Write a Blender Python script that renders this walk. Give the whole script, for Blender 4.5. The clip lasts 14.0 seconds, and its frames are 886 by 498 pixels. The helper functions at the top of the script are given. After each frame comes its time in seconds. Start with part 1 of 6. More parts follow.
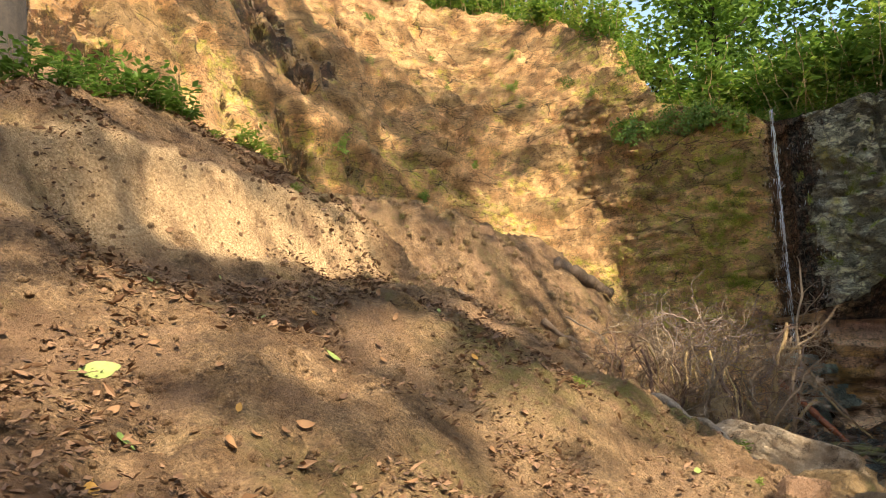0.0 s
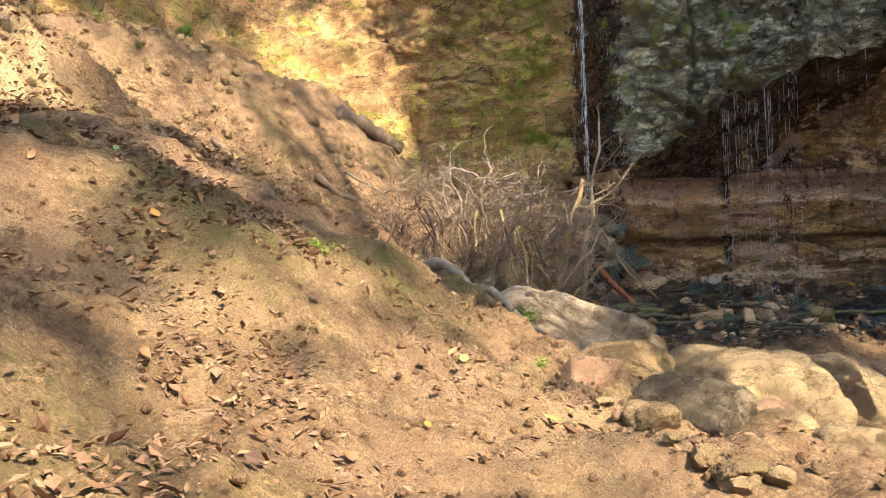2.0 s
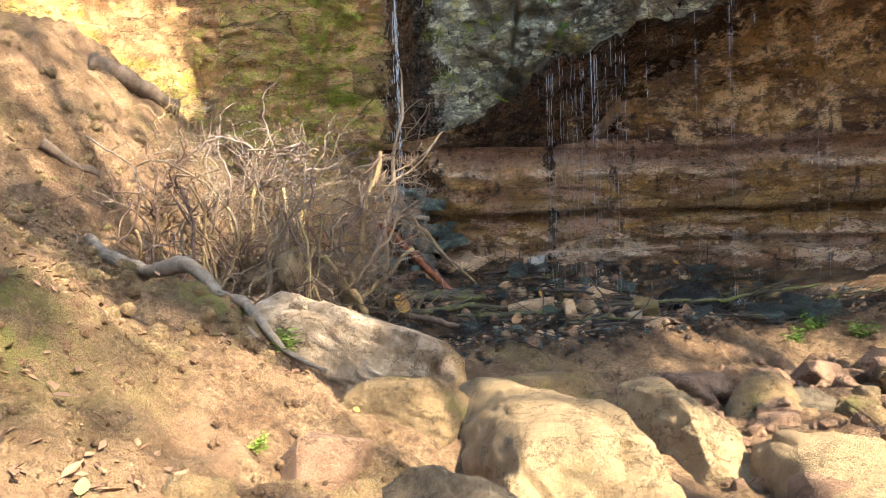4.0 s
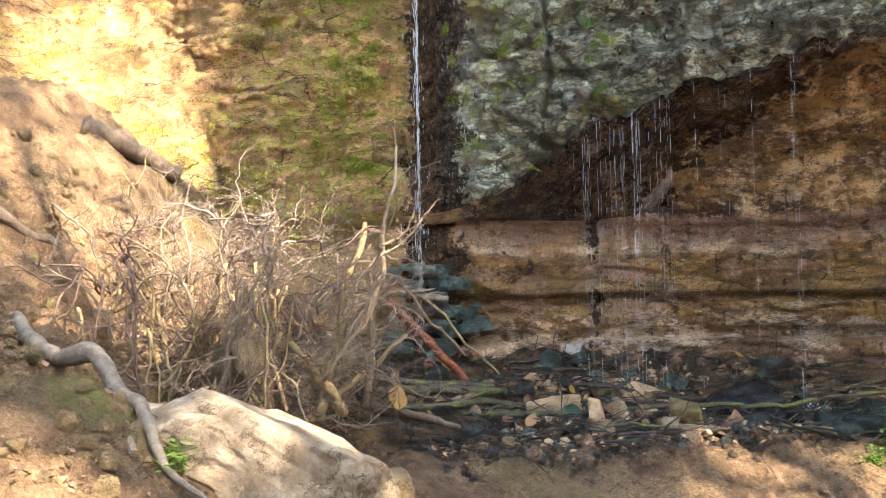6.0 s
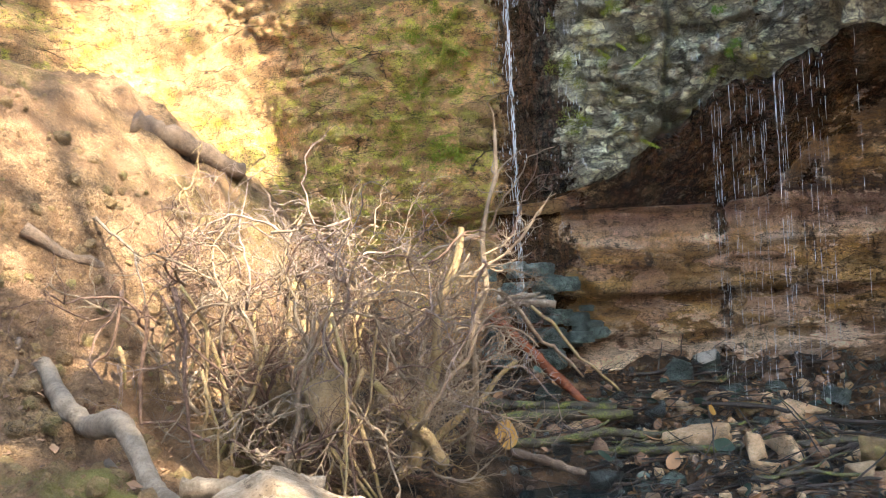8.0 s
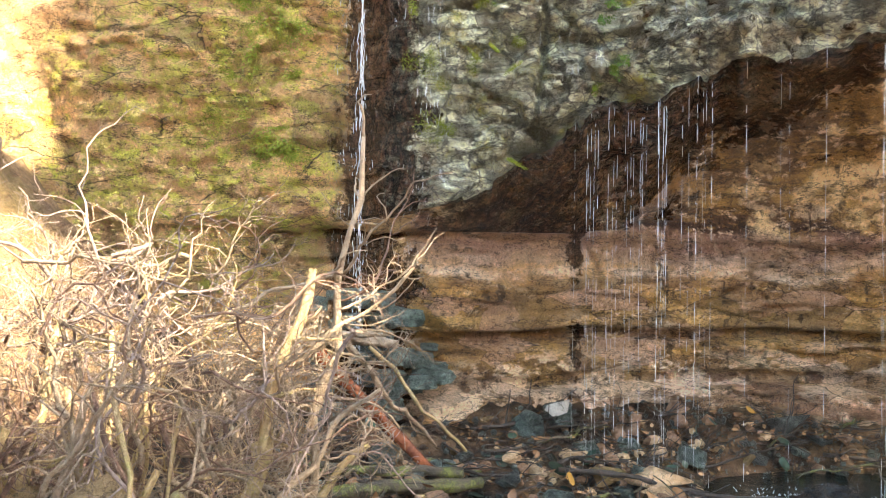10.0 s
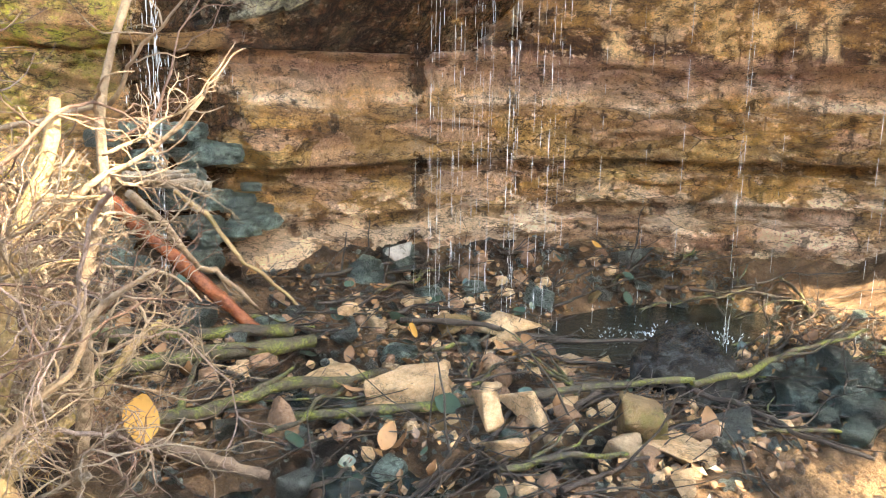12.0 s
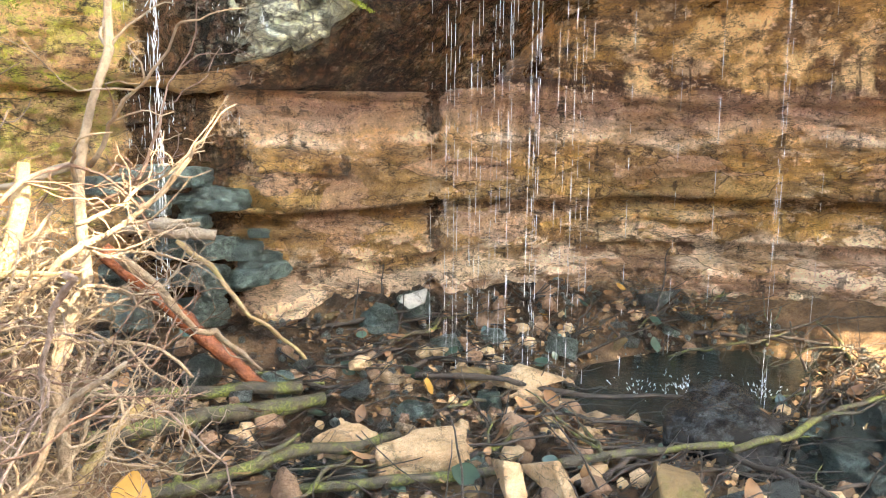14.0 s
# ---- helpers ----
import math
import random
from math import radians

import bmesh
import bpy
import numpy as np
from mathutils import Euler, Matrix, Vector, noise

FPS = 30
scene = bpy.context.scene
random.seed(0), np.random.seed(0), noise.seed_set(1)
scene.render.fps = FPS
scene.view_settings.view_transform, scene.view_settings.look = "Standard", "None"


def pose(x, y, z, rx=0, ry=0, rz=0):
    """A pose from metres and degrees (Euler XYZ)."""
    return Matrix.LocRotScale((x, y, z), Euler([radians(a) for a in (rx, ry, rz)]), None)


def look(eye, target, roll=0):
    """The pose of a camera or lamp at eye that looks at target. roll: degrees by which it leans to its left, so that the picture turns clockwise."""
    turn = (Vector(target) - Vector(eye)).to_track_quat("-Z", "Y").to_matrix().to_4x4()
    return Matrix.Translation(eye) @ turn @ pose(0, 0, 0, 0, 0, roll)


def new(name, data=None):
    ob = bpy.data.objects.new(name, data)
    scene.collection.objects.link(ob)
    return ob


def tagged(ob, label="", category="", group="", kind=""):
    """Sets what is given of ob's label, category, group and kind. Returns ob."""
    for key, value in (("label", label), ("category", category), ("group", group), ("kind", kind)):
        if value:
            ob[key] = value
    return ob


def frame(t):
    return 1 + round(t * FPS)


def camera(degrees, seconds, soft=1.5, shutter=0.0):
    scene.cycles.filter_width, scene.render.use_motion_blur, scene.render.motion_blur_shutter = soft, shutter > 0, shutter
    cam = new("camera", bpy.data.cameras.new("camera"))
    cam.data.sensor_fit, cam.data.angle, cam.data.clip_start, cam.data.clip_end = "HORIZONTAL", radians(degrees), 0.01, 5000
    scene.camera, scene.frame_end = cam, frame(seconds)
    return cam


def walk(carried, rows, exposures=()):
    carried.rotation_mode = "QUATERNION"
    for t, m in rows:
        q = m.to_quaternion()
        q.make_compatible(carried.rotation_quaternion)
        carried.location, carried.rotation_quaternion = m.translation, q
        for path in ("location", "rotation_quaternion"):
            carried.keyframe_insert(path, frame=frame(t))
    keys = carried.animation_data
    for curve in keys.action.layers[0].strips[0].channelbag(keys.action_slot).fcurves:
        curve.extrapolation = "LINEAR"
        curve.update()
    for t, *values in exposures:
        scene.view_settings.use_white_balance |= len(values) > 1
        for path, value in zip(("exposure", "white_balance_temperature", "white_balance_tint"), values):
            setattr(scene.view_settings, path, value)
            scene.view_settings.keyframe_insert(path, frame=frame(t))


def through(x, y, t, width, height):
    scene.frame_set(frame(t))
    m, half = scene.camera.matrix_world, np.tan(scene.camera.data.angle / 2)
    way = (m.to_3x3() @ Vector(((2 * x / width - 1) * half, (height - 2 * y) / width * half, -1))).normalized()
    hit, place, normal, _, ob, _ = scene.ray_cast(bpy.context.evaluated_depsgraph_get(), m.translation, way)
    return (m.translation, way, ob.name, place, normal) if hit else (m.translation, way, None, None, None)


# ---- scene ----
cam = camera(57.3, 14.0, soft=1.1)
PATH = [
    (0, (0.156, 0.223, 1.521), (0.107, 2.184, 1.912), -0.6),
    (0.5, (0.311, 0.59, 1.503), (0.314, 2.562, 1.836), -0.6),
    (1, (0.426, 0.983, 1.518), (0.485, 2.961, 1.808), -0.6),
    (1.5, (0.513, 1.405, 1.597), (0.787, 3.366, 1.876), -0.8),
    (1.8, (0.598, 1.512, 1.597), (0.968, 3.464, 1.82), -1.6),
    (1.9, (0.66, 1.619, 1.58), (1.042, 3.575, 1.737), -2.0),
    (2, (0.732, 1.7, 1.561), (1.135, 3.658, 1.614), -1.8),
    (2.5, (1.084, 2.025, 1.65), (1.517, 3.976, 1.56), -1.6),
    (3, (1.316, 2.366, 1.721), (1.885, 4.281, 1.63), -1.5),
    (3.5, (1.475, 2.774, 1.842), (2.222, 4.627, 1.755), -2.0),
    (3.7, (1.552, 2.869, 1.852), (2.32, 4.714, 1.769), -2.0),
    (5.8, (2.738, 3.643, 1.9), (3.337, 5.547, 2.026), -0.7),
    (6, (2.811, 3.749, 1.903), (3.38, 5.662, 2.027), -0.8),
    (6.5, (3.0, 3.977, 2.036), (3.38, 5.937, 2.146), -0.7),
    (7, (3.066, 4.164, 2.115), (3.425, 6.129, 2.211), -1.8),
    (7.2, (3.051, 4.286, 2.096), (3.406, 6.252, 2.187), -2.5),
    (9.3, (2.875, 6.226, 2.498), (3.372, 8.163, 2.532), 0.2),
    (9.5, (2.87, 6.292, 2.517), (3.476, 8.198, 2.549), 0.9),
    (9.6, (2.873, 6.314, 2.524), (3.565, 8.19, 2.558), 0.9),
    (10, (3.012, 6.473, 2.558), (3.86, 8.283, 2.597), 1.1),
    (10.5, (3.167, 6.664, 2.537), (4.076, 8.445, 2.575), -0.2),
    (11, (3.23, 6.851, 2.577), (4.16, 8.621, 2.554), -0.6),
    (11.1, (3.273, 6.899, 2.578), (4.216, 8.663, 2.544), -0.5),
    (11.3, (3.362, 6.985, 2.556), (4.373, 8.708, 2.463), -0.6),
    (11.4, (3.376, 7.05, 2.56), (4.452, 8.729, 2.397), -0.2),
    (11.5, (3.383, 7.105, 2.565), (4.51, 8.742, 2.339), 0.2),
    (12, (3.488, 7.203, 2.576), (4.657, 8.781, 2.196), 1.4),
    (12.5, (3.636, 7.263, 2.582), (4.768, 8.864, 2.187), 1.7),
    (13, (3.691, 7.329, 2.627), (4.836, 8.919, 2.229), 2.1),
    (13.5, (3.72, 7.394, 2.683), (4.871, 8.998, 2.367), 2.2),
    (14, (3.695, 7.472, 2.671), (4.833, 9.086, 2.355), 0.8),
]
walk(cam, [(t, look(eye, target, roll)) for t, eye, target, roll in PATH],
     [(0.0, 1.6, 7800, 8), (0.5, 1.88, 7700, 8), (1.5, 2.15, 7400, 8), (3.5, 2.53, 7000, 8), (6.0, 3.1, 7000, 8), (7.0, 3.0, 7000, 8), (9.5, 3.5, 7400, 8), (10.5, 3.97, 7900, 8), (11.3, 4.05, 8200, 8), (12.5, 4.28, 8500, 8), (14.0, 4.35, 8500, 8)])


from mathutils.bvhtree import BVHTree

# ---- light ----
SUN = Vector((0.34, -0.72, 0.74)).normalized()
world = bpy.data.worlds.new("sky")
scene.world = world
world.use_nodes = True
wn = world.node_tree.nodes
sky = wn.new("ShaderNodeTexSky")
sky.sky_type, sky.sun_disc = "NISHITA", False
sky.sun_elevation = math.asin(SUN.z)
sky.sun_rotation = math.atan2(SUN.x, SUN.y)
wn["Background"].inputs[1].default_value = 0.15
world.node_tree.links.new(sky.outputs[0], wn["Background"].inputs[0])
sun_data = bpy.data.lights.new("sun", "SUN")
sun_data.energy, sun_data.angle, sun_data.color = 4.4, radians(0.9), (1.0, 0.9, 0.77)
sun_lamp = new("sun", sun_data)
sun_lamp.matrix_world = look(SUN * 60, (0, 0, 0))


# ---- materials ----
class Mat:
    """A node material, built step by step."""

    def __init__(self, name, rough=0.9):
        self.m = bpy.data.materials.new(name)
        self.m.use_nodes = True
        self.t = self.m.node_tree
        self.b = self.t.nodes["Principled BSDF"]
        self.b.inputs["Roughness"].default_value = rough
        self.pos = self.t.nodes.new("ShaderNodeNewGeometry").outputs["Position"]

    def put(self, socket, value):
        if isinstance(value, bpy.types.NodeSocket):
            self.t.links.new(value, socket)
        elif isinstance(value, tuple) and len(value) == 3 and socket.type == "RGBA":
            socket.default_value = (*value, 1)
        else:
            socket.default_value = value

    def noise(self, scale, detail=6, rough=0.6, stretch=(1, 1, 1), shift=0.0):
        mp = self.t.nodes.new("ShaderNodeMapping")
        mp.inputs["Scale"].default_value = stretch
        mp.inputs["Location"].default_value = (shift, shift * 0.7, -shift)
        self.put(mp.inputs["Vector"], self.pos)
        n = self.t.nodes.new("ShaderNodeTexNoise")
        n.inputs["Scale"].default_value, n.inputs["Detail"].default_value, n.inputs["Roughness"].default_value = scale, detail, rough
        self.put(n.inputs["Vector"], mp.outputs[0])
        return n.outputs["Fac"]

    def cells(self, scale, stretch=(1, 1, 1), feature="DISTANCE_TO_EDGE"):
        mp = self.t.nodes.new("ShaderNodeMapping")
        mp.inputs["Scale"].default_value = stretch
        self.put(mp.inputs["Vector"], self.pos)
        v = self.t.nodes.new("ShaderNodeTexVoronoi")
        v.feature = feature
        v.inputs["Scale"].default_value = scale
        self.put(v.inputs["Vector"], mp.outputs[0])
        return v.outputs["Distance"]

    def ramp(self, fac, lo, hi, a=0.0, b=1.0):
        r = self.t.nodes.new("ShaderNodeMapRange")
        r.interpolation_type = "SMOOTHSTEP"
        self.put(r.inputs[0], fac)
        for i, v in enumerate((lo, hi, a, b)):
            r.inputs[i + 1].default_value = v
        return r.outputs[0]

    def mix(self, fac, a, b, mode="MIX"):
        n = self.t.nodes.new("ShaderNodeMix")
        n.data_type, n.blend_type = "RGBA", mode
        self.put(n.inputs[0], fac)
        self.put(n.inputs[6], a)
        self.put(n.inputs[7], b)
        return n.outputs[2]

    def math(self, op, a, b=0.0):
        n = self.t.nodes.new("ShaderNodeMath")
        n.operation = op
        self.put(n.inputs[0], a)
        self.put(n.inputs[1], b)
        return n.outputs[0]

    def contrast(self, colour, pivot, power, lo=0.2, hi=1.7):
        """Deepens the dark parts of a colour and lifts the pale ones, keeping the hue."""
        bw = self.t.nodes.new("ShaderNodeRGBToBW")
        self.put(bw.inputs[0], colour)
        f = self.math("POWER", self.math("DIVIDE", bw.outputs[0], pivot), power)
        n = self.t.nodes.new("ShaderNodeVectorMath")
        n.operation = "SCALE"
        self.put(n.inputs[0], colour)
        self.put(n.inputs[3], self.math("MINIMUM", self.math("MAXIMUM", f, lo), hi))
        return n.outputs[0]

    def blocks(self, scale, stretch, shift):
        """A random value and the distance to the joint, for every block of a broken face."""
        wob = self.t.nodes.new("ShaderNodeTexNoise")
        wob.inputs["Scale"].default_value, wob.inputs["Detail"].default_value = 2.2, 5
        self.put(wob.inputs["Vector"], self.pos)
        mv = self.t.nodes.new("ShaderNodeVectorMath")
        mv.operation = "MULTIPLY_ADD"
        self.put(mv.inputs[0], wob.outputs["Color"])
        mv.inputs[1].default_value, mv.inputs[2].default_value = (0.35, 0.35, 0.22), (shift, 0, shift)
        add = self.t.nodes.new("ShaderNodeVectorMath")
        self.put(add.inputs[0], mv.outputs[0])
        self.put(add.inputs[1], self.pos)
        mp = self.t.nodes.new("ShaderNodeMapping")
        mp.inputs["Scale"].default_value = stretch
        self.put(mp.inputs["Vector"], add.outputs[0])
        out = []
        for feature, socket in (("F1", "Color"), ("DISTANCE_TO_EDGE", "Distance")):
            v = self.t.nodes.new("ShaderNodeTexVoronoi")
            v.feature = feature
            v.inputs["Scale"].default_value = scale
            self.put(v.inputs["Vector"], mp.outputs[0])
            out.append(v.outputs[socket])
        sep = self.t.nodes.new("ShaderNodeSeparateColor")
        self.put(sep.inputs[0], out[0])
        return sep.outputs[0], sep.outputs[1], out[1]

    def mask(self, name):
        n = self.t.nodes.new("ShaderNodeAttribute")
        n.attribute_name = name
        return n.outputs["Fac"]

    def broken(self, name, wild=1.1, scale=3.0, shift=0.0):
        """A mask whose edges are broken up by noise."""
        n = self.noise(scale, 9, 0.72, (1, 1, 0.8), shift)
        return self.ramp(self.math("ADD", self.mask(name), self.math("MULTIPLY", self.math("SUBTRACT", n, 0.5), wild)), 0.36, 0.64)

    def random(self):
        return self.t.nodes.new("ShaderNodeObjectInfo").outputs["Random"]

    def island(self):
        return self.t.nodes.new("ShaderNodeNewGeometry").outputs["Random Per Island"]

    def bump(self, *layers):
        normal = None
        for height, distance, strength in layers:
            n = self.t.nodes.new("ShaderNodeBump")
            n.inputs["Strength"].default_value, n.inputs["Distance"].default_value = strength, distance
            self.put(n.inputs["Height"], height)
            if normal:
                self.put(n.inputs["Normal"], normal)
            normal = n.outputs[0]
        self.put(self.b.inputs["Normal"], normal)

    def done(self, colour, rough=None):
        self.put(self.b.inputs["Base Color"], colour)
        if rough is not None:
            self.put(self.b.inputs["Roughness"], rough)
        return self.m


def earth_material():
    k = Mat("sandy_earth")
    big, mid, fine = k.noise(0.9, 5), k.noise(5, 8, 0.65, shift=3), k.noise(45, 6, 0.7, shift=9)
    c = k.mix(k.ramp(mid, 0.35, 0.68), (0.22, 0.115, 0.052), (0.43, 0.26, 0.13))
    c = k.mix(k.ramp(big, 0.42, 0.66, 0, 0.55), c, (0.47, 0.285, 0.135))
    c = k.mix(k.ramp(k.noise(2.3, 7, 0.7, shift=21), 0.52, 0.72, 0, 0.75), c, (0.115, 0.06, 0.032))
    c = k.mix(k.ramp(fine, 0.35, 0.62, 0, 0.6), c, (0.15, 0.085, 0.045))
    c = k.mix(k.ramp(k.noise(16, 8, 0.75, shift=27), 0.5, 0.62, 0, 0.6), c, (0.1, 0.055, 0.03))
    c = k.mix(k.ramp(k.noise(24, 7, 0.7, shift=41), 0.58, 0.7, 0, 0.5), c, (0.5, 0.33, 0.19))
    speck = k.noise(70, 7, 0.8, shift=93)
    c = k.mix(k.ramp(speck, 0.48, 0.36), c, (0.68, 0.66, 0.64), "MULTIPLY")
    c = k.mix(k.ramp(speck, 0.54, 0.68), c, (1.25, 1.25, 1.28), "MULTIPLY")
    c = k.mix(k.ramp(k.noise(1.6, 6, 0.62, shift=111), 0.46, 0.6, 0, 0.5), c, (0.3, 0.165, 0.09))
    moss = k.math("MULTIPLY", k.mask("moss"), k.ramp(k.noise(9, 6, 0.7, shift=5), 0.35, 0.6))
    c = k.mix(moss, c, (0.2, 0.17, 0.045))
    c = k.mix(k.math("MULTIPLY", k.mask("pale"), k.ramp(k.noise(3.2, 8, 0.7, (1, 1, 0.5), shift=63), 0.3, 0.55)), c, k.mix(k.ramp(fine, 0.35, 0.65), (0.4, 0.235, 0.11), (0.58, 0.385, 0.2)))
    # Wet ground round the pool, its near-black parts painted as shade in gaps
    wet_shade = k.mask("wet_shade")
    c = k.mix(k.math("MULTIPLY", wet_shade, 0.95), c, k.mix(k.ramp(mid, 0.4, 0.62), (0.012, 0.007, 0.004), (0.15, 0.075, 0.034)))
    c = k.mix(1.0, c, (0.93, 1.0, 1.1), "MULTIPLY")
    c = k.contrast(c, 0.19, 0.4)
    k.b.inputs["Specular IOR Level"].default_value = 0.25
    k.bump((mid, 0.16, 1.0), (k.noise(18, 9, 0.78, shift=4), 0.06, 1.0), (fine, 0.018, 1.0))
    return k.done(c, k.ramp(wet_shade, 0, 1, 0.92, 0.5))


def cliff_material():
    k = Mat("layered_sandstone")
    lay = k.noise(1.0, 7, 0.62, (0.5, 0.5, 4.5))
    mid, fine = k.noise(3.5, 9, 0.68, shift=2), k.noise(38, 6, 0.7, shift=7)
    drip = k.noise(3.2, 6, 0.6, (2.2, 2.2, 0.16), shift=13)
    # dry sandy upper face
    sand = k.mix(k.ramp(mid, 0.32, 0.68), (0.36, 0.21, 0.105), (0.54, 0.37, 0.19))
    sand = k.mix(k.ramp(k.noise(1.1, 5, shift=31), 0.5, 0.68, 0, 0.6), sand, (0.2, 0.13, 0.07))
    sand = k.mix(k.ramp(drip, 0.55, 0.75, 0, 0.4), sand, (0.24, 0.17, 0.07))
    # red and orange beds of the hollow
    sep = k.t.nodes.new("ShaderNodeSeparateXYZ")
    k.put(sep.inputs[0], k.pos)
    height = k.math("ADD", sep.outputs[2], k.math("MULTIPLY", k.math("SUBTRACT", k.noise(1.3, 6, 0.65, shift=23), 0.5), 0.4))
    cr = k.t.nodes.new("ShaderNodeValToRGB")
    el = cr.color_ramp.elements
    stops = ((0.0, (0.46, 0.25, 0.16)), (0.12, (0.58, 0.35, 0.23)), (0.21, (0.22, 0.11, 0.07)), (0.3, (0.48, 0.26, 0.08)), (0.38, (0.24, 0.13, 0.065)), (0.44, (0.5, 0.31, 0.13)), (0.56, (0.42, 0.22, 0.09)), (0.64, (0.52, 0.32, 0.19)), (0.69, (0.68, 0.5, 0.38)), (0.73, (0.4, 0.2, 0.14)), (0.8, (0.36, 0.19, 0.135)), (0.84, (0.12, 0.06, 0.045)), (0.9, (0.23, 0.125, 0.068)), (1.0, (0.27, 0.15, 0.08)))
    while len(el) < len(stops):
        el.new(0.5)
    for e, (f, col) in zip(el, stops):
        e.position, e.color = f, (*col, 1)
    k.put(cr.inputs[0], k.math("DIVIDE", k.math("SUBTRACT", height, 1.0), 2.4))
    bed = k.mix(k.ramp(lay, 0.5, 0.58, 0, 0.45), cr.outputs[0], (0.17, 0.085, 0.05))
    bed = k.mix(k.ramp(k.noise(3.2, 9, 0.75, (0.8, 0.8, 1.6), shift=81), 0.52, 0.58, 0, 0.4), bed, (0.56, 0.31, 0.08))
    bed = k.mix(k.ramp(k.noise(5.0, 9, 0.75, (0.9, 0.9, 1.8), shift=83), 0.54, 0.61, 0, 0.7), bed, (0.7, 0.5, 0.37))
    bed = k.mix(k.ramp(k.noise(4.0, 9, 0.75, (1, 1, 1.5), shift=85), 0.42, 0.34, 0, 0.5), bed, (0.13, 0.07, 0.04))
    bed = k.mix(k.ramp(k.noise(2.2, 7, 0.65, shift=47), 0.57, 0.62, 0, 0.6), bed, (0.6, 0.44, 0.31))
    ochre = k.math("MULTIPLY", k.ramp(k.noise(1.2, 6, 0.6, (1, 1, 2.2), shift=87), 0.47, 0.56), k.ramp(height, 1.25, 1.45))
    bed = k.mix(k.math("MULTIPLY", ochre, 0.45), bed, (0.6, 0.34, 0.11))
    pale = k.math("MULTIPLY", k.ramp(k.noise(2.4, 8, 0.62, (0.8, 0.8, 1.5), shift=89), 0.47, 0.53), k.ramp(height, 1.8, 1.55))
    bed = k.mix(k.math("MULTIPLY", pale, 0.9), bed, (0.76, 0.57, 0.43))
    knob = k.math("MULTIPLY", k.ramp(k.noise(1.9, 5, 0.55, shift=95), 0.52, 0.62), k.ramp(height, 2.75, 3.0))
    bed = k.mix(k.math("MULTIPLY", knob, 0.8), bed, (0.72, 0.5, 0.28))
    tint, tint2, joint = k.blocks(1.0, (1.5, 1.5, 5.0), 3.0)
    plain = k.ramp(height, 2.5, 2.42)
    bed = k.mix(k.math("MULTIPLY", plain, k.ramp(tint, 0.4, 0.9, 0, 0.35)), bed, (0.55, 0.36, 0.17))
    bed = k.mix(k.math("MULTIPLY", plain, k.ramp(tint2, 0.45, 0.9, 0, 0.4)), bed, (0.2, 0.11, 0.06))
    bed = k.mix(k.math("MULTIPLY", plain, k.ramp(tint, 0.16, 0.06, 0, 0.6)), bed, (0.5, 0.3, 0.22))
    bed = k.mix(k.math("MULTIPLY", k.math("MULTIPLY", plain, k.ramp(k.noise(2.0, 5, shift=69), 0.46, 0.6, 0, 0.7)), k.ramp(joint, 0.02, 0.0)), bed, (0.045, 0.026, 0.016))
    stripe = k.math("MULTIPLY", k.ramp(height, 2.44, 2.5), k.ramp(height, 2.6, 2.52))
    bed = k.mix(k.math("MULTIPLY", stripe, k.ramp(k.noise(1.1, 5, shift=67), 0.4, 0.55, 0, 0.8)), bed, (0.72, 0.56, 0.44))
    bed = k.mix(k.math("MULTIPLY", k.ramp(height, 2.55, 2.65), k.ramp(height, 3.0, 2.9, 0, 0.55)), bed, (0.4, 0.24, 0.18))
    bed = k.mix(k.ramp(drip, 0.58, 0.66, 0, 0.6), bed, (0.05, 0.03, 0.022))
    bed = k.mix(1.0, bed, (0.96, 0.96, 0.9), "MULTIPLY")
    sand = k.mix(1.0, sand, (1.16, 1.05, 0.96), "MULTIPLY")
    c = k.mix(k.broken("beds", 0.8, 2.5, 71), sand, bed)
    # grey slab
    rag = k.noise(6, 12, 0.78, (1, 1, 2.4), shift=73)
    grey = k.mix(k.ramp(rag, 0.43, 0.56), (0.07, 0.062, 0.044), (0.46, 0.45, 0.36))
    grey = k.mix(k.ramp(mid, 0.35, 0.65, 0.5, 0), grey, (0.2, 0.19, 0.15))
    grey = k.mix(k.ramp(drip, 0.5, 0.7, 0, 0.6), grey, (0.2, 0.13, 0.08))
    gt, gt2, gj = k.blocks(1.0, (4.5, 4.5, 8.0), 11.0)
    grey = k.mix(k.ramp(gt, 0.55, 0.8, 0, 0.3), grey, (0.44, 0.45, 0.37))
    grey = k.mix(k.ramp(gt2, 0.55, 0.8, 0, 0.6), grey, (0.1, 0.085, 0.062))
    grey = k.mix(k.ramp(gj, 0.05, 0.0, 0, 0.75), grey, (0.04, 0.034, 0.027))
    grey = k.mix(1.0, grey, (1.36, 1.39, 1.27), "MULTIPLY")
    c = k.mix(k.broken("grey", 1.0, 2.2, 75), c, grey)
    # moss
    mo = k.math("MULTIPLY", k.broken("moss", 1.9, 2.4, 77), k.ramp(k.noise(5.5, 10, 0.8, (1, 1, 1.3), shift=8), 0.44, 0.56, 0, 0.9))
    green = k.mix(k.ramp(k.noise(7, 7, 0.7, shift=11), 0.35, 0.68), (0.4, 0.3, 0.09), (0.4, 0.41, 0.05))
    c = k.mix(mo, c, green)
    wt, wt2, wj = k.blocks(1.0, (0.9, 0.9, 2.6), 19.0)
    dry = k.math("SUBTRACT", 1.0, k.mask("beds"))
    c = k.mix(k.math("MULTIPLY", dry, k.ramp(wt, 0.6, 0.85, 0, 0.4)), c, (0.17, 0.13, 0.06))
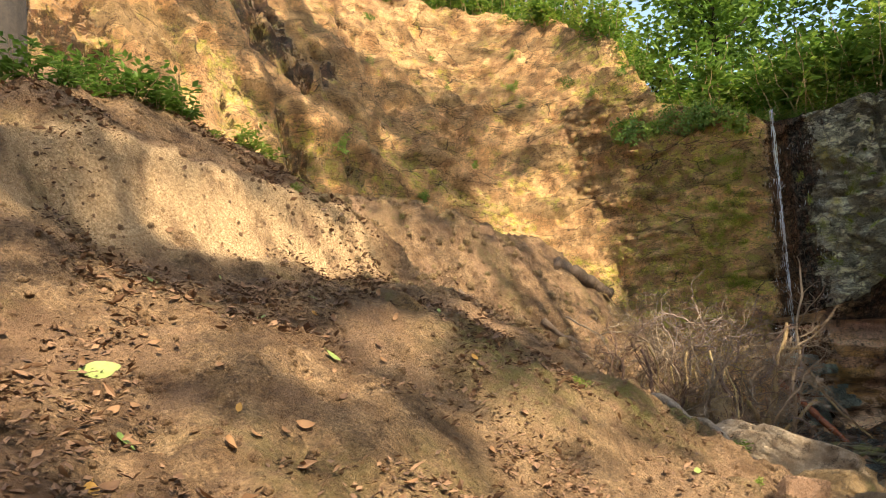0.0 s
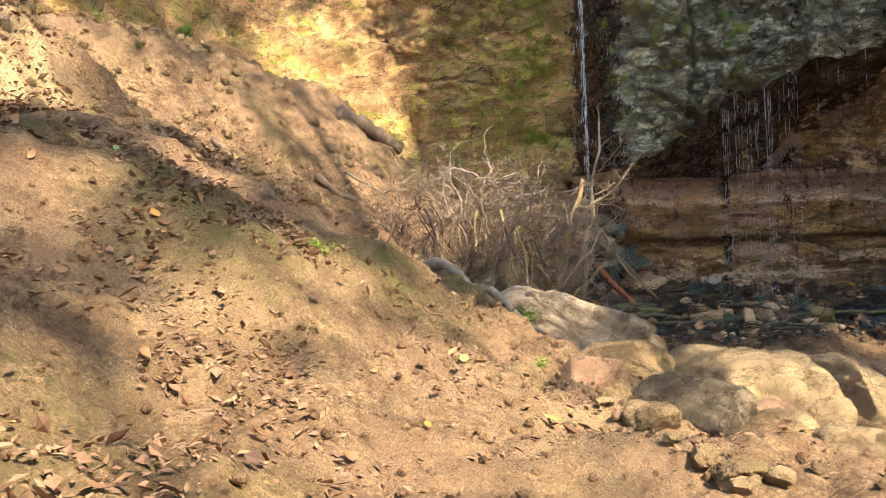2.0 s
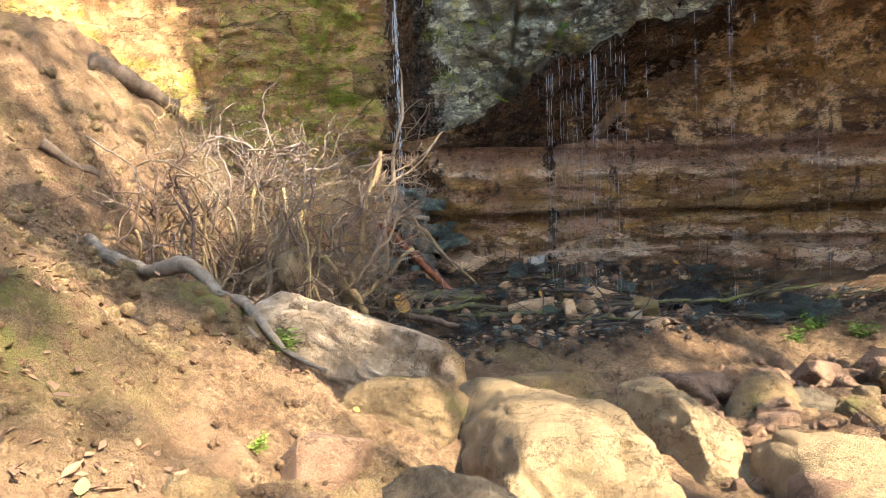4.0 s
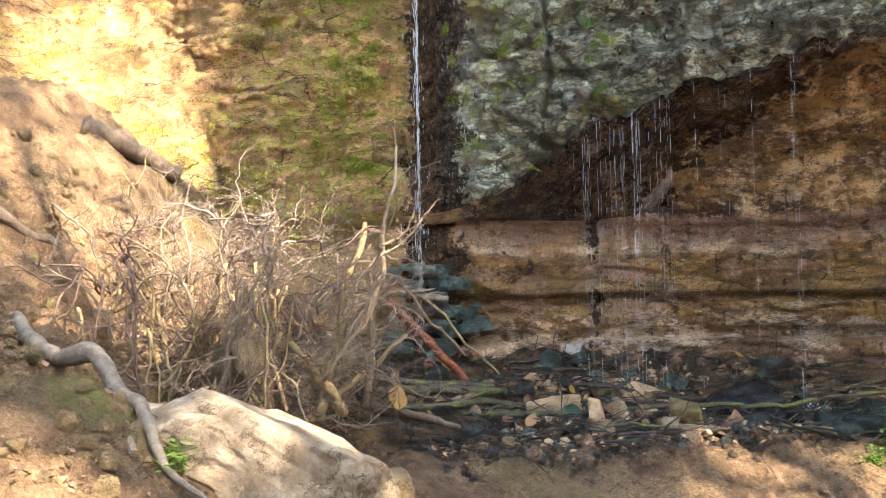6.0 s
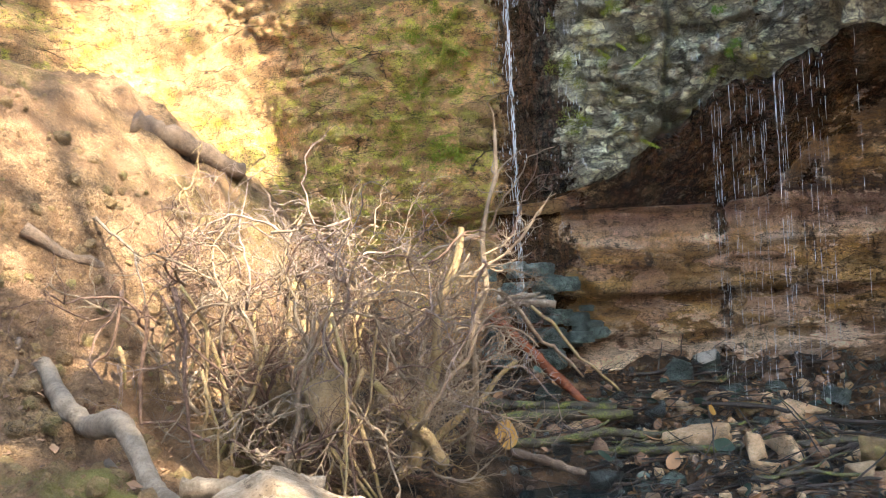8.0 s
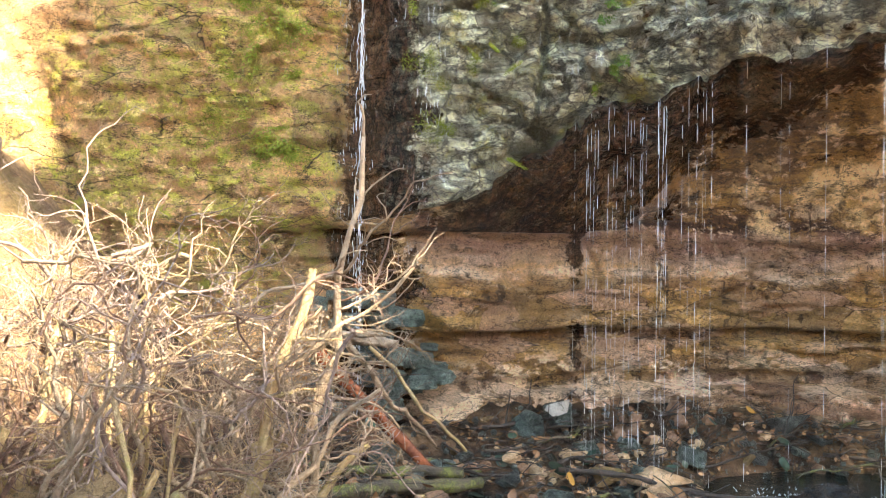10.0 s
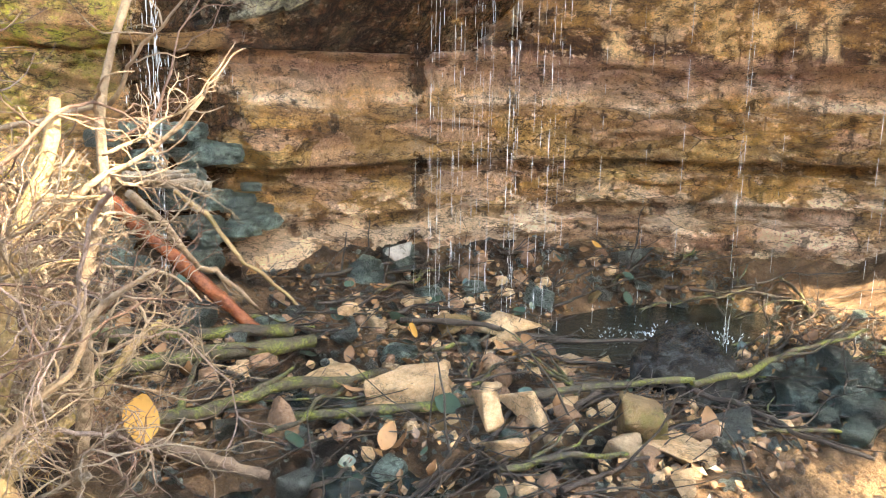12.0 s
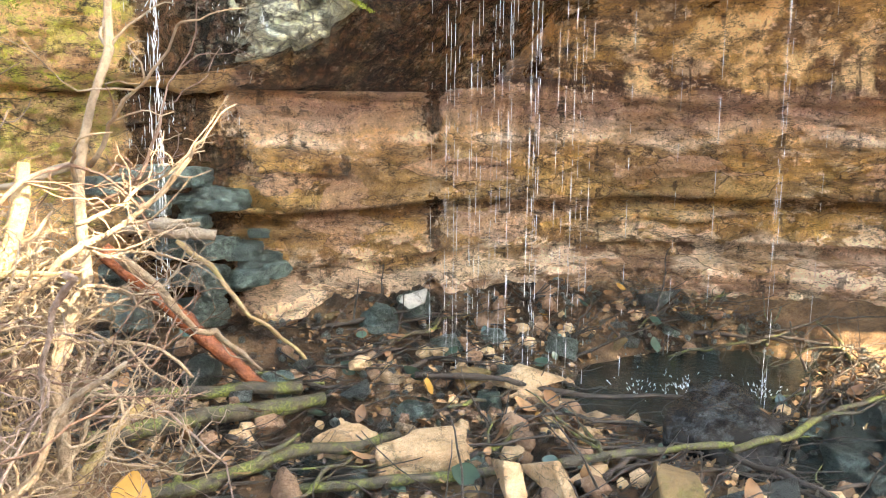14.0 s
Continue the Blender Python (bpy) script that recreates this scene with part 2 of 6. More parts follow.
    c = k.mix(k.math("MULTIPLY", dry, k.math("MULTIPLY", k.ramp(wj, 0.016, 0.0), k.ramp(k.noise(1.6, 5, shift=103), 0.45, 0.58, 0, 0.85))), c, (0.045, 0.035, 0.02))
    # Hollows of this bump noise are darkened: crevice shade put into the colour
    crev = k.noise(7, 9, 0.78, (1, 1, 1.7), shift=29)
    c = k.mix(k.ramp(crev, 0.42, 0.33, 0, 0.45), c, (0.055, 0.038, 0.025))
    c = k.mix(k.ramp(fine, 0.52, 0.7), c, (1.2, 1.18, 1.12), "MULTIPLY")
    line = k.math("ABSOLUTE", k.math("SUBTRACT", k.noise(1.5, 9, 0.68, (0.8, 0.8, 2.6), shift=51), 0.5))
    line2 = k.math("ABSOLUTE", k.math("SUBTRACT", k.noise(1.9, 9, 0.7, (1.6, 1.6, 0.7), shift=57), 0.5))
    c = k.mix(k.ramp(line, 0.012, 0.0, 0, 0.8), c, (0.04, 0.028, 0.02))
    c = k.mix(k.ramp(line2, 0.007, 0.0, 0, 0.6), c, (0.045, 0.03, 0.022))
    tone = k.noise(0.8, 4, 0.5, (1, 1, 1.6), shift=61)
    c = k.mix(k.ramp(tone, 0.48, 0.62, 0, 0.14), c, (0.14, 0.09, 0.055))
    grain = k.noise(21, 9, 0.8, (1, 1, 1.4), shift=37)
    c = k.mix(k.ramp(grain, 0.46, 0.37), c, (0.5, 0.48, 0.46), "MULTIPLY")
    c = k.mix(k.ramp(grain, 0.54, 0.66), c, (1.4, 1.4, 1.4), "MULTIPLY")
    speck = k.noise(48, 8, 0.82, (1, 1, 1.3), shift=91)
    c = k.mix(k.ramp(speck, 0.48, 0.37), c, (0.7, 0.68, 0.66), "MULTIPLY")
    c = k.mix(k.ramp(speck, 0.53, 0.66), c, (1.25, 1.25, 1.25), "MULTIPLY")
    # wet streaks; the same mask carries painted shade of roof, gullies and ledges
    wet_shade = k.broken("wet_shade", 2.2, 3.0, 79)
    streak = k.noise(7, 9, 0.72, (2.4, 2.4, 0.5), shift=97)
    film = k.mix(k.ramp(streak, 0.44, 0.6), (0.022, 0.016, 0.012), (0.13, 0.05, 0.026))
    # Pale flecks are glints of the wet rock, painted into the film colour
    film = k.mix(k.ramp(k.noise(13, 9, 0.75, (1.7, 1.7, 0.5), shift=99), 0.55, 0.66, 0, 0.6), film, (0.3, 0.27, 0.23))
    c = k.mix(k.math("MULTIPLY", wet_shade, 0.76), c, film)
    c = k.contrast(c, 0.17, 0.5)
    k.b.inputs["Specular IOR Level"].default_value = 0.35
    k.bump((mid, 0.22, 1.0), (k.ramp(line, 0.0, 0.03), 0.04, 0.9), (k.ramp(joint, 0.0, 0.05), 0.015, 0.5), (k.math("MULTIPLY", gt, k.mask("grey")), 0.05, 0.8), (k.ramp(wj, 0.0, 0.03), 0.02, 0.5), (crev, 0.1, 1.0), (k.noise(17, 9, 0.75, (1, 1, 1.5), shift=3), 0.06, 1.0), (speck, 0.02, 1.0), (streak, 0.05, 0.8))
    return k.done(c, k.ramp(k.math("MAXIMUM", wet_shade, k.math("MAXIMUM", k.math("MULTIPLY", k.mask("wet_shade"), 0.7), k.math("MULTIPLY", k.mask("grey"), 0.42))), 0, 0.6, 0.88, 0.11))


def rock_material(name, a, b, rough=0.85, moss=0.0, vary=0.35, deep=0.4, grain=6):
    k = Mat(name)
    mid, fine = k.noise(grain, 9, 0.72, shift=2), k.noise(55, 6, 0.7, shift=7)
    c = k.mix(k.ramp(mid, 0.3, 0.7), a, b)
    c = k.mix(k.ramp(fine, 0.42, 0.72, 0, 0.4), c, tuple(v * 0.45 for v in a))
    line = k.math("ABSOLUTE", k.math("SUBTRACT", k.noise(1.7, 9, 0.68, (1, 1, 1.6), shift=33), 0.5))
    c = k.mix(k.ramp(line, 0.012, 0.0, 0, 0.7), c, tuple(v * 0.2 for v in a))
    c = k.mix(k.ramp(k.noise(2.2, 6, 0.65, shift=35), 0.45, 0.65, 0, 0.15 + deep), c, tuple(v * 0.6 for v in a))
    dark = tuple(v * 0.55 for v in a)
    c = k.mix(k.math("MULTIPLY", k.random(), vary), c, dark)
    if moss:
        c = k.mix(k.ramp(k.noise(3.5, 8, 0.7, shift=15), 0.5, 0.66, 0, moss), c, (0.17, 0.17, 0.035))
    c = k.contrast(c, sum(a) / 6 + sum(b) / 6, deep)
    k.bump((mid, 0.12, 1.0), (k.ramp(line, 0.0, 0.03), 0.03, 0.9), (k.noise(20, 9, 0.76, shift=5), 0.05, 1.0), (fine, 0.012, 0.9))
    return k.done(c, rough)


def wood_material(name, a, b, rough=0.8, moss=0.0, stretch=(1, 1, 1)):
    k = Mat(name)
    n1, n2 = k.noise(14, 8, 0.7, stretch, shift=2), k.noise(70, 5, 0.7, stretch, shift=6)
    c = k.mix(k.ramp(n1, 0.3, 0.7), a, b)
    c = k.mix(k.ramp(n2, 0.45, 0.75, 0, 0.5), c, tuple(v * 0.4 for v in a))
    if moss:
        c = k.mix(k.ramp(k.noise(6, 10, 0.78, shift=12), 0.46, 0.62, 0, moss), c, k.mix(k.ramp(n2, 0.4, 0.6), (0.06, 0.075, 0.012), (0.26, 0.29, 0.045)))
    k.bump((n1, 0.035, 0.9), (n2, 0.012, 0.9))
    return k.done(c, rough)


def leaf_material(name, a, b, through=0.45, rough=0.55, island=True):
    k = Mat(name, rough)
    c = k.mix(k.island() if island else k.random(), a, b)
    c = k.mix(k.ramp(k.noise(30, 5, 0.6), 0.45, 0.75, 0, 0.4), c, tuple(v * 0.5 for v in a))
    k.done(c)
    if through:
        tr = k.t.nodes.new("ShaderNodeBsdfTranslucent")
        k.put(tr.inputs["Color"], c)
        mx = k.t.nodes.new("ShaderNodeMixShader")
        mx.inputs[0].default_value = through
        k.t.links.new(k.b.outputs[0], mx.inputs[1])
        k.t.links.new(tr.outputs[0], mx.inputs[2])
        k.t.links.new(mx.outputs[0], k.t.nodes["Material Output"].inputs[0])
    return k.m


def water_material():
    k = Mat("pool_water", 0.06)
    k.b.inputs["Transmission Weight"].default_value = 0.35
    k.b.inputs["IOR"].default_value = 1.33
    k.bump((k.noise(9, 4, 0.6), 0.08, 0.8), (k.noise(34, 4, 0.7, shift=4), 0.02, 0.8))
    return k.done((0.012, 0.022, 0.021))


def falling_water_material(name="falling_water", clear=0.6):
    k = Mat(name, 0.12)
    k.b.inputs["Transmission Weight"].default_value = clear
    k.b.inputs["IOR"].default_value = 1.33
    return k.done((0.86, 0.9, 0.92))


EARTH, CLIFF = earth_material(), cliff_material()
SAND_ROCK = rock_material("sandstone_boulder", (0.36, 0.24, 0.125), (0.54, 0.38, 0.2), moss=0.1, vary=0.2, deep=0.1)
BROWN_ROCK = rock_material("brown_mossy_rock", (0.25, 0.16, 0.075), (0.42, 0.28, 0.13), moss=0.65)
PINK_ROCK = rock_material("pink_sandstone", (0.34, 0.19, 0.11), (0.5, 0.31, 0.19))
SLATE_ROCK = rock_material("grey_brown_slab", (0.13, 0.095, 0.055), (0.28, 0.21, 0.13))
CHIP_ROCK = rock_material("whitish_chipped_sandstone", (0.42, 0.28, 0.16), (0.72, 0.58, 0.42), vary=0.1, deep=0.25)
CREAM_ROCK = rock_material("cream_sandstone", (0.66, 0.4, 0.2), (0.88, 0.63, 0.38), 0.55, vary=0.12, deep=0.2, grain=12)
GREEN_ROCK = rock_material("green_grey_rock", (0.045, 0.072, 0.06), (0.23, 0.3, 0.25), 0.36, vary=0.5, grain=20, deep=0.7)
BLACK_ROCK = rock_material("black_wet_rock", (0.008, 0.009, 0.009), (0.11, 0.12, 0.118), 0.12, grain=14, deep=0.8)
GREY_ROCK = rock_material("wet_grey_rock", (0.014, 0.02, 0.018), (0.14, 0.17, 0.15), 0.3, grain=16, deep=0.7)
PALE_ROCK = rock_material("pale_broken_sandstone", (0.4, 0.26, 0.14), (0.6, 0.44, 0.28), vary=0.25)
WET_GRAVEL = rock_material("wet_brown_gravel", (0.04, 0.022, 0.013), (0.2, 0.11, 0.06), 0.35)
WHITE_ROCK = rock_material("whitish_rock", (0.5, 0.46, 0.4), (0.7, 0.66, 0.58), vary=0.1)
DRY_WOOD = wood_material("weathered_dead_wood", (0.18, 0.135, 0.09), (0.34, 0.27, 0.195))
TWIG = wood_material("dry_brown_twig", (0.09, 0.048, 0.033), (0.23, 0.14, 0.095))
ASH_TWIG = wood_material("pinkish_grey_twig", (0.17, 0.12, 0.1), (0.32, 0.24, 0.2))
PALE_TWIG = wood_material("pale_dry_twig", (0.2, 0.14, 0.09), (0.36, 0.27, 0.18))
BARK = wood_material("mossy_bark", (0.26, 0.17, 0.085), (0.42, 0.3, 0.15), moss=0.35)
LOG_BARK = wood_material("brown_log_bark", (0.1, 0.066, 0.043), (0.22, 0.15, 0.1))
DARK_WOOD = wood_material("wet_dark_wood", (0.012, 0.009, 0.007), (0.06, 0.042, 0.03), 0.4)
MOSS_WOOD = wood_material("moss_covered_wood", (0.018, 0.014, 0.01), (0.095, 0.075, 0.047), 0.45, moss=0.75)
RED_WOOD = wood_material("wet_red_wood", (0.13, 0.038, 0.018), (0.32, 0.1, 0.04), 0.22)
# Very dark base colour: the bank trunk's shade is put into the bark
TREE_BARK = wood_material("tree_bark", (0.018, 0.013, 0.009), (0.05, 0.036, 0.025))
GREEN = leaf_material("green_leaf", (0.07, 0.15, 0.022), (0.17, 0.28, 0.05))
LIME = leaf_material("lime_leaf", (0.15, 0.25, 0.035), (0.3, 0.38, 0.07))
WET_LITTER = leaf_material("wet_orange_litter", (0.035, 0.016, 0.009), (0.34, 0.19, 0.085), 0.0, 0.4)
LITTER = leaf_material("brown_litter", (0.08, 0.042, 0.024), (0.25, 0.14, 0.075), 0.0, 0.8)
YELLOW_LEAF = leaf_material("yellow_leaf", (0.32, 0.16, 0.03), (0.42, 0.24, 0.05), 0.2, 0.6, False)
GREEN_LEAF = leaf_material("fallen_green_leaf", (0.16, 0.25, 0.06), (0.3, 0.36, 0.11), 0.2, 0.6, False)
BROWN_LEAF = leaf_material("fallen_brown_leaf", (0.1, 0.048, 0.022), (0.29, 0.155, 0.07), 0.15, 0.7, False)
DARK_LEAF = leaf_material("dark_wet_leaf", (0.018, 0.04, 0.03), (0.06, 0.1, 0.07), 0.1, 0.3, False)
MOSS_TUFT = leaf_material("bright_moss", (0.16, 0.21, 0.02), (0.3, 0.34, 0.045), 0.2, 0.8)
WATER, FALL, FILM = water_material(), falling_water_material(), falling_water_material("running_water", 0.2)


# ---- mesh helpers ----
def mesh_from(name, verts, faces, material, smooth=True):
    me = bpy.data.meshes.new(name)
    me.from_pydata([tuple(v) for v in verts], [], faces)
    me.materials.append(material)
    if smooth:
        me.shade_smooth()
    return me


def thing(name, label, category, group="", kind="", at=(0, 0, 0)):
    ob = tagged(new(name), label, category, group, kind)
    ob.location = at
    return ob


def part(name, me, parent, label="", m=None):
    ob = new(name, me)
    ob.parent = parent
    if m is not None:
        ob.matrix_basis = m
    if label:
        tagged(ob, label)
    return ob


def tube(verts, faces, pts, radii, sides=6, cap=True):
    """Adds a tapering tube along pts to the lists."""
    pts = [Vector(p) for p in pts]
    start = len(verts)
    n = len(pts)
    side = None
    for i, p in enumerate(pts):
        d = (pts[min(i + 1, n - 1)] - pts[max(i - 1, 0)]).normalized()
        if side is None:
            side = d.orthogonal().normalized()
        side = (side - d * side.dot(d)).normalized()
        up = d.cross(side)
        for j in range(sides):
            a = 2 * math.pi * j / sides
            verts.append(p + (side * math.cos(a) + up * math.sin(a)) * radii[i])
    for i in range(n - 1):
        for j in range(sides):
            a, b = start + i * sides + j, start + i * sides + (j + 1) % sides
            faces.append((a, b, b + sides, a + sides))
    if cap:
        faces.append(tuple(start + j for j in reversed(range(sides))))
        faces.append(tuple(start + (n - 1) * sides + j for j in range(sides)))


def wander(rng, a, b, steps, wobble):
    """Points from a to b with a crooked, natural course."""
    a, b = Vector(a), Vector(b)
    span = (b - a).length
    off = Vector((rng.uniform(-9, 9), rng.uniform(-9, 9), rng.uniform(-9, 9)))
    out = []
    for i in range(steps + 1):
        f = i / steps
        n = noise.noise_vector(off + Vector((f * 2.6, 0, 0))) + 0.45 * noise.noise_vector(off + Vector((f * 7, 3, 0)))
        out.append(a.lerp(b, f) + n * wobble * span * math.sin(math.pi * min(1, f * 0.8 + 0.1)))
    return out


def limb(rng, a, b, r0, r1, steps=10, wobble=0.08, sides=7, knots=0.12):
    verts, faces = [], []
    pts = wander(rng, a, b, steps, wobble)
    rad = [(r0 + (r1 - r0) * i / steps) * (1 + rng.uniform(-knots, knots)) for i in range(steps + 1)]
    tube(verts, faces, pts, rad, sides)
    return verts, faces, pts


def fbm(p, octaves=4):
    return noise.fractal(p, 1.0, 2.0, octaves)


# ---- ground ----
def smooth(a, b, x):
    f = max(0.0, min(1.0, (x - a) / (b - a)))
    return f * f * (3 - 2 * f)


BASE_Y, BASE_Z = (-4, 0, 2, 3, 4, 5.5, 7, 8, 9, 9.9, 11, 12, 13, 14), (0.1, 0.2, 0.45, 0.58, 0.68, 0.86, 0.92, 0.86, 0.76, 0.7, 0.73, 0.86, 1.15, 1.4)
FOOT_Y, FOOT_X = (-4, 2, 4, 5, 6, 7, 8, 9.5, 10.3, 11.5, 12.5, 13.5), (1.2, 1.15, 1.4, 1.65, 2.1, 2.45, 2.6, 2.6, 2.9, 3.5, 3.9, 4.3)
RISE_Y, RISE = (-4, 0, 2, 3.5, 4.9, 5.5, 6.5, 9, 10.6, 11.5, 13), (0.2, 0.25, 0.3, 0.36, 0.46, 0.55, 0.66, 0.7, 0.8, 1.05, 1.15)
TOP_Y, TOP_D = (-4, 3, 5, 7, 9, 10.6, 11.5, 13), (3.8, 4.1, 4.7, 5.3, 5.0, 4.4, 3.4, 2.6)
MOUNDS = ((0.3, 5.65, 0.5, 0.16), (1.35, 6.45, 0.33, 0.2), (1.0, 6.0, 0.4, 0.1), (-0.6, 4.3, 0.7, 0.08), (2.0, 7.4, 0.5, 0.1), (2.3, 8.4, 0.5, 0.3), (2.1, 9.4, 0.5, 0.2))
SCARP_AT, SCARP_DIP, SCARP_LIP = (-4.2, -2.3, -1.6, -1.05, -0.45, 0.3, 1.25, 2.2, 3.2), (0, 0.3, 0.0, -0.22, -0.44, -0.48, -0.24, -0.05, 0), (0, 0.58, 0.38, 0.16, 0.03, 0.0, 0.1, 0.05, 0)
POOLS = ((8.7, 11.3, 1.25, 0.75, 0.32), (5.7, 11.5, 0.45, 0.3, 0.16), (5.1, 10.3, 0.6, 0.4, 0.1))
LEVEL = 0.7


def ground_plain(x, y):
    z = float(np.interp(y, BASE_Y, BASE_Z))
    d = float(np.interp(y, FOOT_Y, FOOT_X)) - x
    r = float(np.interp(y, RISE_Y, RISE))
    top = float(np.interp(y, TOP_Y, TOP_D))
    over = d - top
    d -= 0.5 * (over + math.sqrt(over * over + 0.2)) * 0.92
    z += r * 0.5 * (d + math.sqrt(d * d + 0.12))
    # scarp of the bank: hollowed at its foot, proud at its crest
    q = -(x + 1.2) * 0.84 + (y - 6.5) * 0.54
    along = (x + 1.2) * 0.54 + (y - 6.5) * 0.84
    if -4.5 < along < 3.5 and -2 < q < 2.5:
        dip, lip = float(np.interp(along, SCARP_AT, SCARP_DIP)), float(np.interp(along, SCARP_AT, SCARP_LIP))
        z += dip * smooth(-1.25, -0.12, q) * (1 - smooth(0.02, 0.3, q)) + lip * smooth(0.02, 0.3, q) * (1 - smooth(0.5, 1.7, q))
    for mx, my, mr, mh in MOUNDS:
        z += mh * math.exp(-((x - mx) ** 2 + (y - my) ** 2) / (mr * mr))
    for px, py, rx, ry, dep in POOLS:
        z -= dep * (1 - smooth(0.6, 1.25, math.hypot((x - px) / rx, (y - py) / ry)))
    # the far bank, beyond the stream
    z += 0.4 * smooth(8.8, 10.5, x) * smooth(6, 9, 17 - y)
    far = max(0.0, x - 10.0, -1.5 - y, 0.8 * (-5.5 - x))
    z += 9.0 * (1 - math.exp(-far * far / 60.0))
    z -= 0.34 * smooth(2.5, 3.4, x) * smooth(4.3, 5.1, y) * (1 - smooth(8.0, 8.9, y)) * (1 - smooth(3.6, 5.2, x))
    z -= 0.38 * smooth(3.6, 5.2, x) * (1 - smooth(8.2, 9.6, y)) * (1 - smooth(8, 10, x))
    return z


def blocks(p, scale):
    """A step of its own for every block of a broken face, from -1 to 1."""
    q = p * scale + 0.35 * noise.noise_vector(p * scale * 1.3) + 0.15 * noise.noise_vector(p * scale * 4.1)
    _, pts = noise.voronoi(q)
    return noise.cell(pts[0] * 17.3)


def ground_z(x, y):
    z = ground_plain(x, y)
    if -9 < x < 13 and -5 < y < 16:
        z += 0.10 * fbm(Vector((x * 0.8, y * 0.8, 2.0)), 3) + 0.075 * fbm(Vector((x * 2.7, y * 2.7, 7.0)), 4)
        z += 0.16 * smooth(6.8, 8.2, y) * (1 - smooth(2.2, 3.0, x)) * (0.4 - abs(fbm(Vector((x * 2.1, y * 1.6, 27.0)), 5)))
        z += 0.09 * (0.45 - abs(fbm(Vector((x * 1.5, y * 1.5, 17.0)), 4)))
        rough = smooth(4.6, 6.0, y) * (1 - smooth(2.6, 3.2, x)) * smooth(-0.6, 0.6, x)
        if rough:
            z += rough * (0.1 * (0.3 - abs(fbm(Vector((x * 3.4, y * 3.4, 37.0)), 4))) + 0.035 * blocks(Vector((x, y, 0.5)), 3.2))
    return z


def axis(lo, hi, step, far):
    fine = list(np.arange(lo, hi + step / 2, step))
    grow, a, b = step, lo, hi
    left, right = [], []
    while a > -far or b < far:
        grow *= 1.35
        a, b = a - grow, b + grow
        left.append(a)
        right.append(b)
    return left[::-1] + fine + right


def build_ground():
    xs, ys = axis(-3.2, 9.8, 0.055, 400), axis(2.6, 13.4, 0.055, 400)
    verts, faces, moss, wet_shade, pale = [], [], [], [], []
    for y in ys:
        for x in xs:
            z = ground_z(x, y)
            f = fbm(Vector((x * 7, y * 7, 3)), 3)
            z += 0.03 * f + 0.012 * fbm(Vector((x * 16, y * 16, 5)), 2)
            verts.append((x, y, z))
            m = math.exp(-((x - 0.45) ** 2 + (y - 5.55) ** 2) / 0.16) + math.exp(-((x - 1.3) ** 2 + (y - 6.2) ** 2) / 0.12) + math.exp(-((x - 2.35) ** 2 + (y - 8.3) ** 2) / 0.1)
            moss.append(min(1, m + 0.35 * smooth(0.1, 0.5, fbm(Vector((x * 0.9, y * 0.9, 33)), 3))))
            q, along = -(x + 1.2) * 0.84 + (y - 6.5) * 0.54, (x + 1.2) * 0.54 + (y - 6.5) * 0.84
            # Scarp face: bare pale sand, with some of its sunlight put into the colour
            pale.append(smooth(-0.25, 0.02, q) * (1 - smooth(0.3, 0.5, q)) * smooth(-3.0, -1.8, along) * (1 - smooth(1.0, 1.5, along)) + 0.2 * math.exp(-((x - 0.3) ** 2 + (y - 5.0) ** 2) / 0.5) + 0.4 * math.exp(-((x - 2.2) ** 2 + (y - 5.0) ** 2) / 0.5))
            wet_shade.append(smooth(8.7, 9.8, y) * smooth(2.9, 3.8, x) * (1 - 0.6 * smooth(9.2, 10.2, x)) * (0.8 + 0.9 * fbm(Vector((x * 1.6, y * 1.6, 60)), 3)))
    w = len(xs)
    for j in range(len(ys) - 1):
        for i in range(w - 1):
            a = j * w + i
            faces.append((a, a + 1, a + w + 1, a + w))
    me = mesh_from("ground", verts, faces, EARTH)
    for name, values in (("moss", moss), ("wet_shade", wet_shade), ("pale", pale)):
        me.attributes.new(name, "FLOAT", "POINT").data.foreach_set("value", values)
    tagged(new("ground", me), "sloping bank of bare sandy brown earth with leaf litter", "ground", kind="structure")


build_ground()


# ---- cliffs ----
def spread(rows, count):
    """Rows of numbers, resampled along the first to the last row with soft corners."""
    rows = np.array(rows, float)
    f = np.linspace(0, len(rows) - 1, count)
    out = np.stack([np.interp(f, range(len(rows)), rows[:, c]) for c in range(rows.shape[1])], 1)
    k = max(1, count // (3 * len(rows)))
    for _ in range(2):
        pad = np.concatenate([np.repeat(out[:1], k, 0), out, np.repeat(out[-1:], k, 0)])
        out = np.stack([pad[i:i + len(out)] for i in range(2 * k + 1)]).mean(0)
    return out


def sheet(name, grid, material, masks, label, category):
    rows, cols = len(grid), len(grid[0])
    verts = [p for r in grid for p in r]
    faces = [(j * cols + i, j * cols + i + 1, (j + 1) * cols + i + 1, (j + 1) * cols + i) for j in range(rows - 1) for i in range(cols - 1)]
    me = mesh_from(name, verts, faces, material)
    for key, values in masks.items():
        me.attributes.new(key, "FLOAT", "POINT").data.foreach_set("value", values)
    return tagged(new(name, me), label, category, kind="structure")


def cracks(p, scale):
    """Depth near the joints of a pattern of blocks."""
    d, _ = noise.voronoi(p * scale)
    return 1 - smooth(0.0, 0.07, d[1] - d[0])


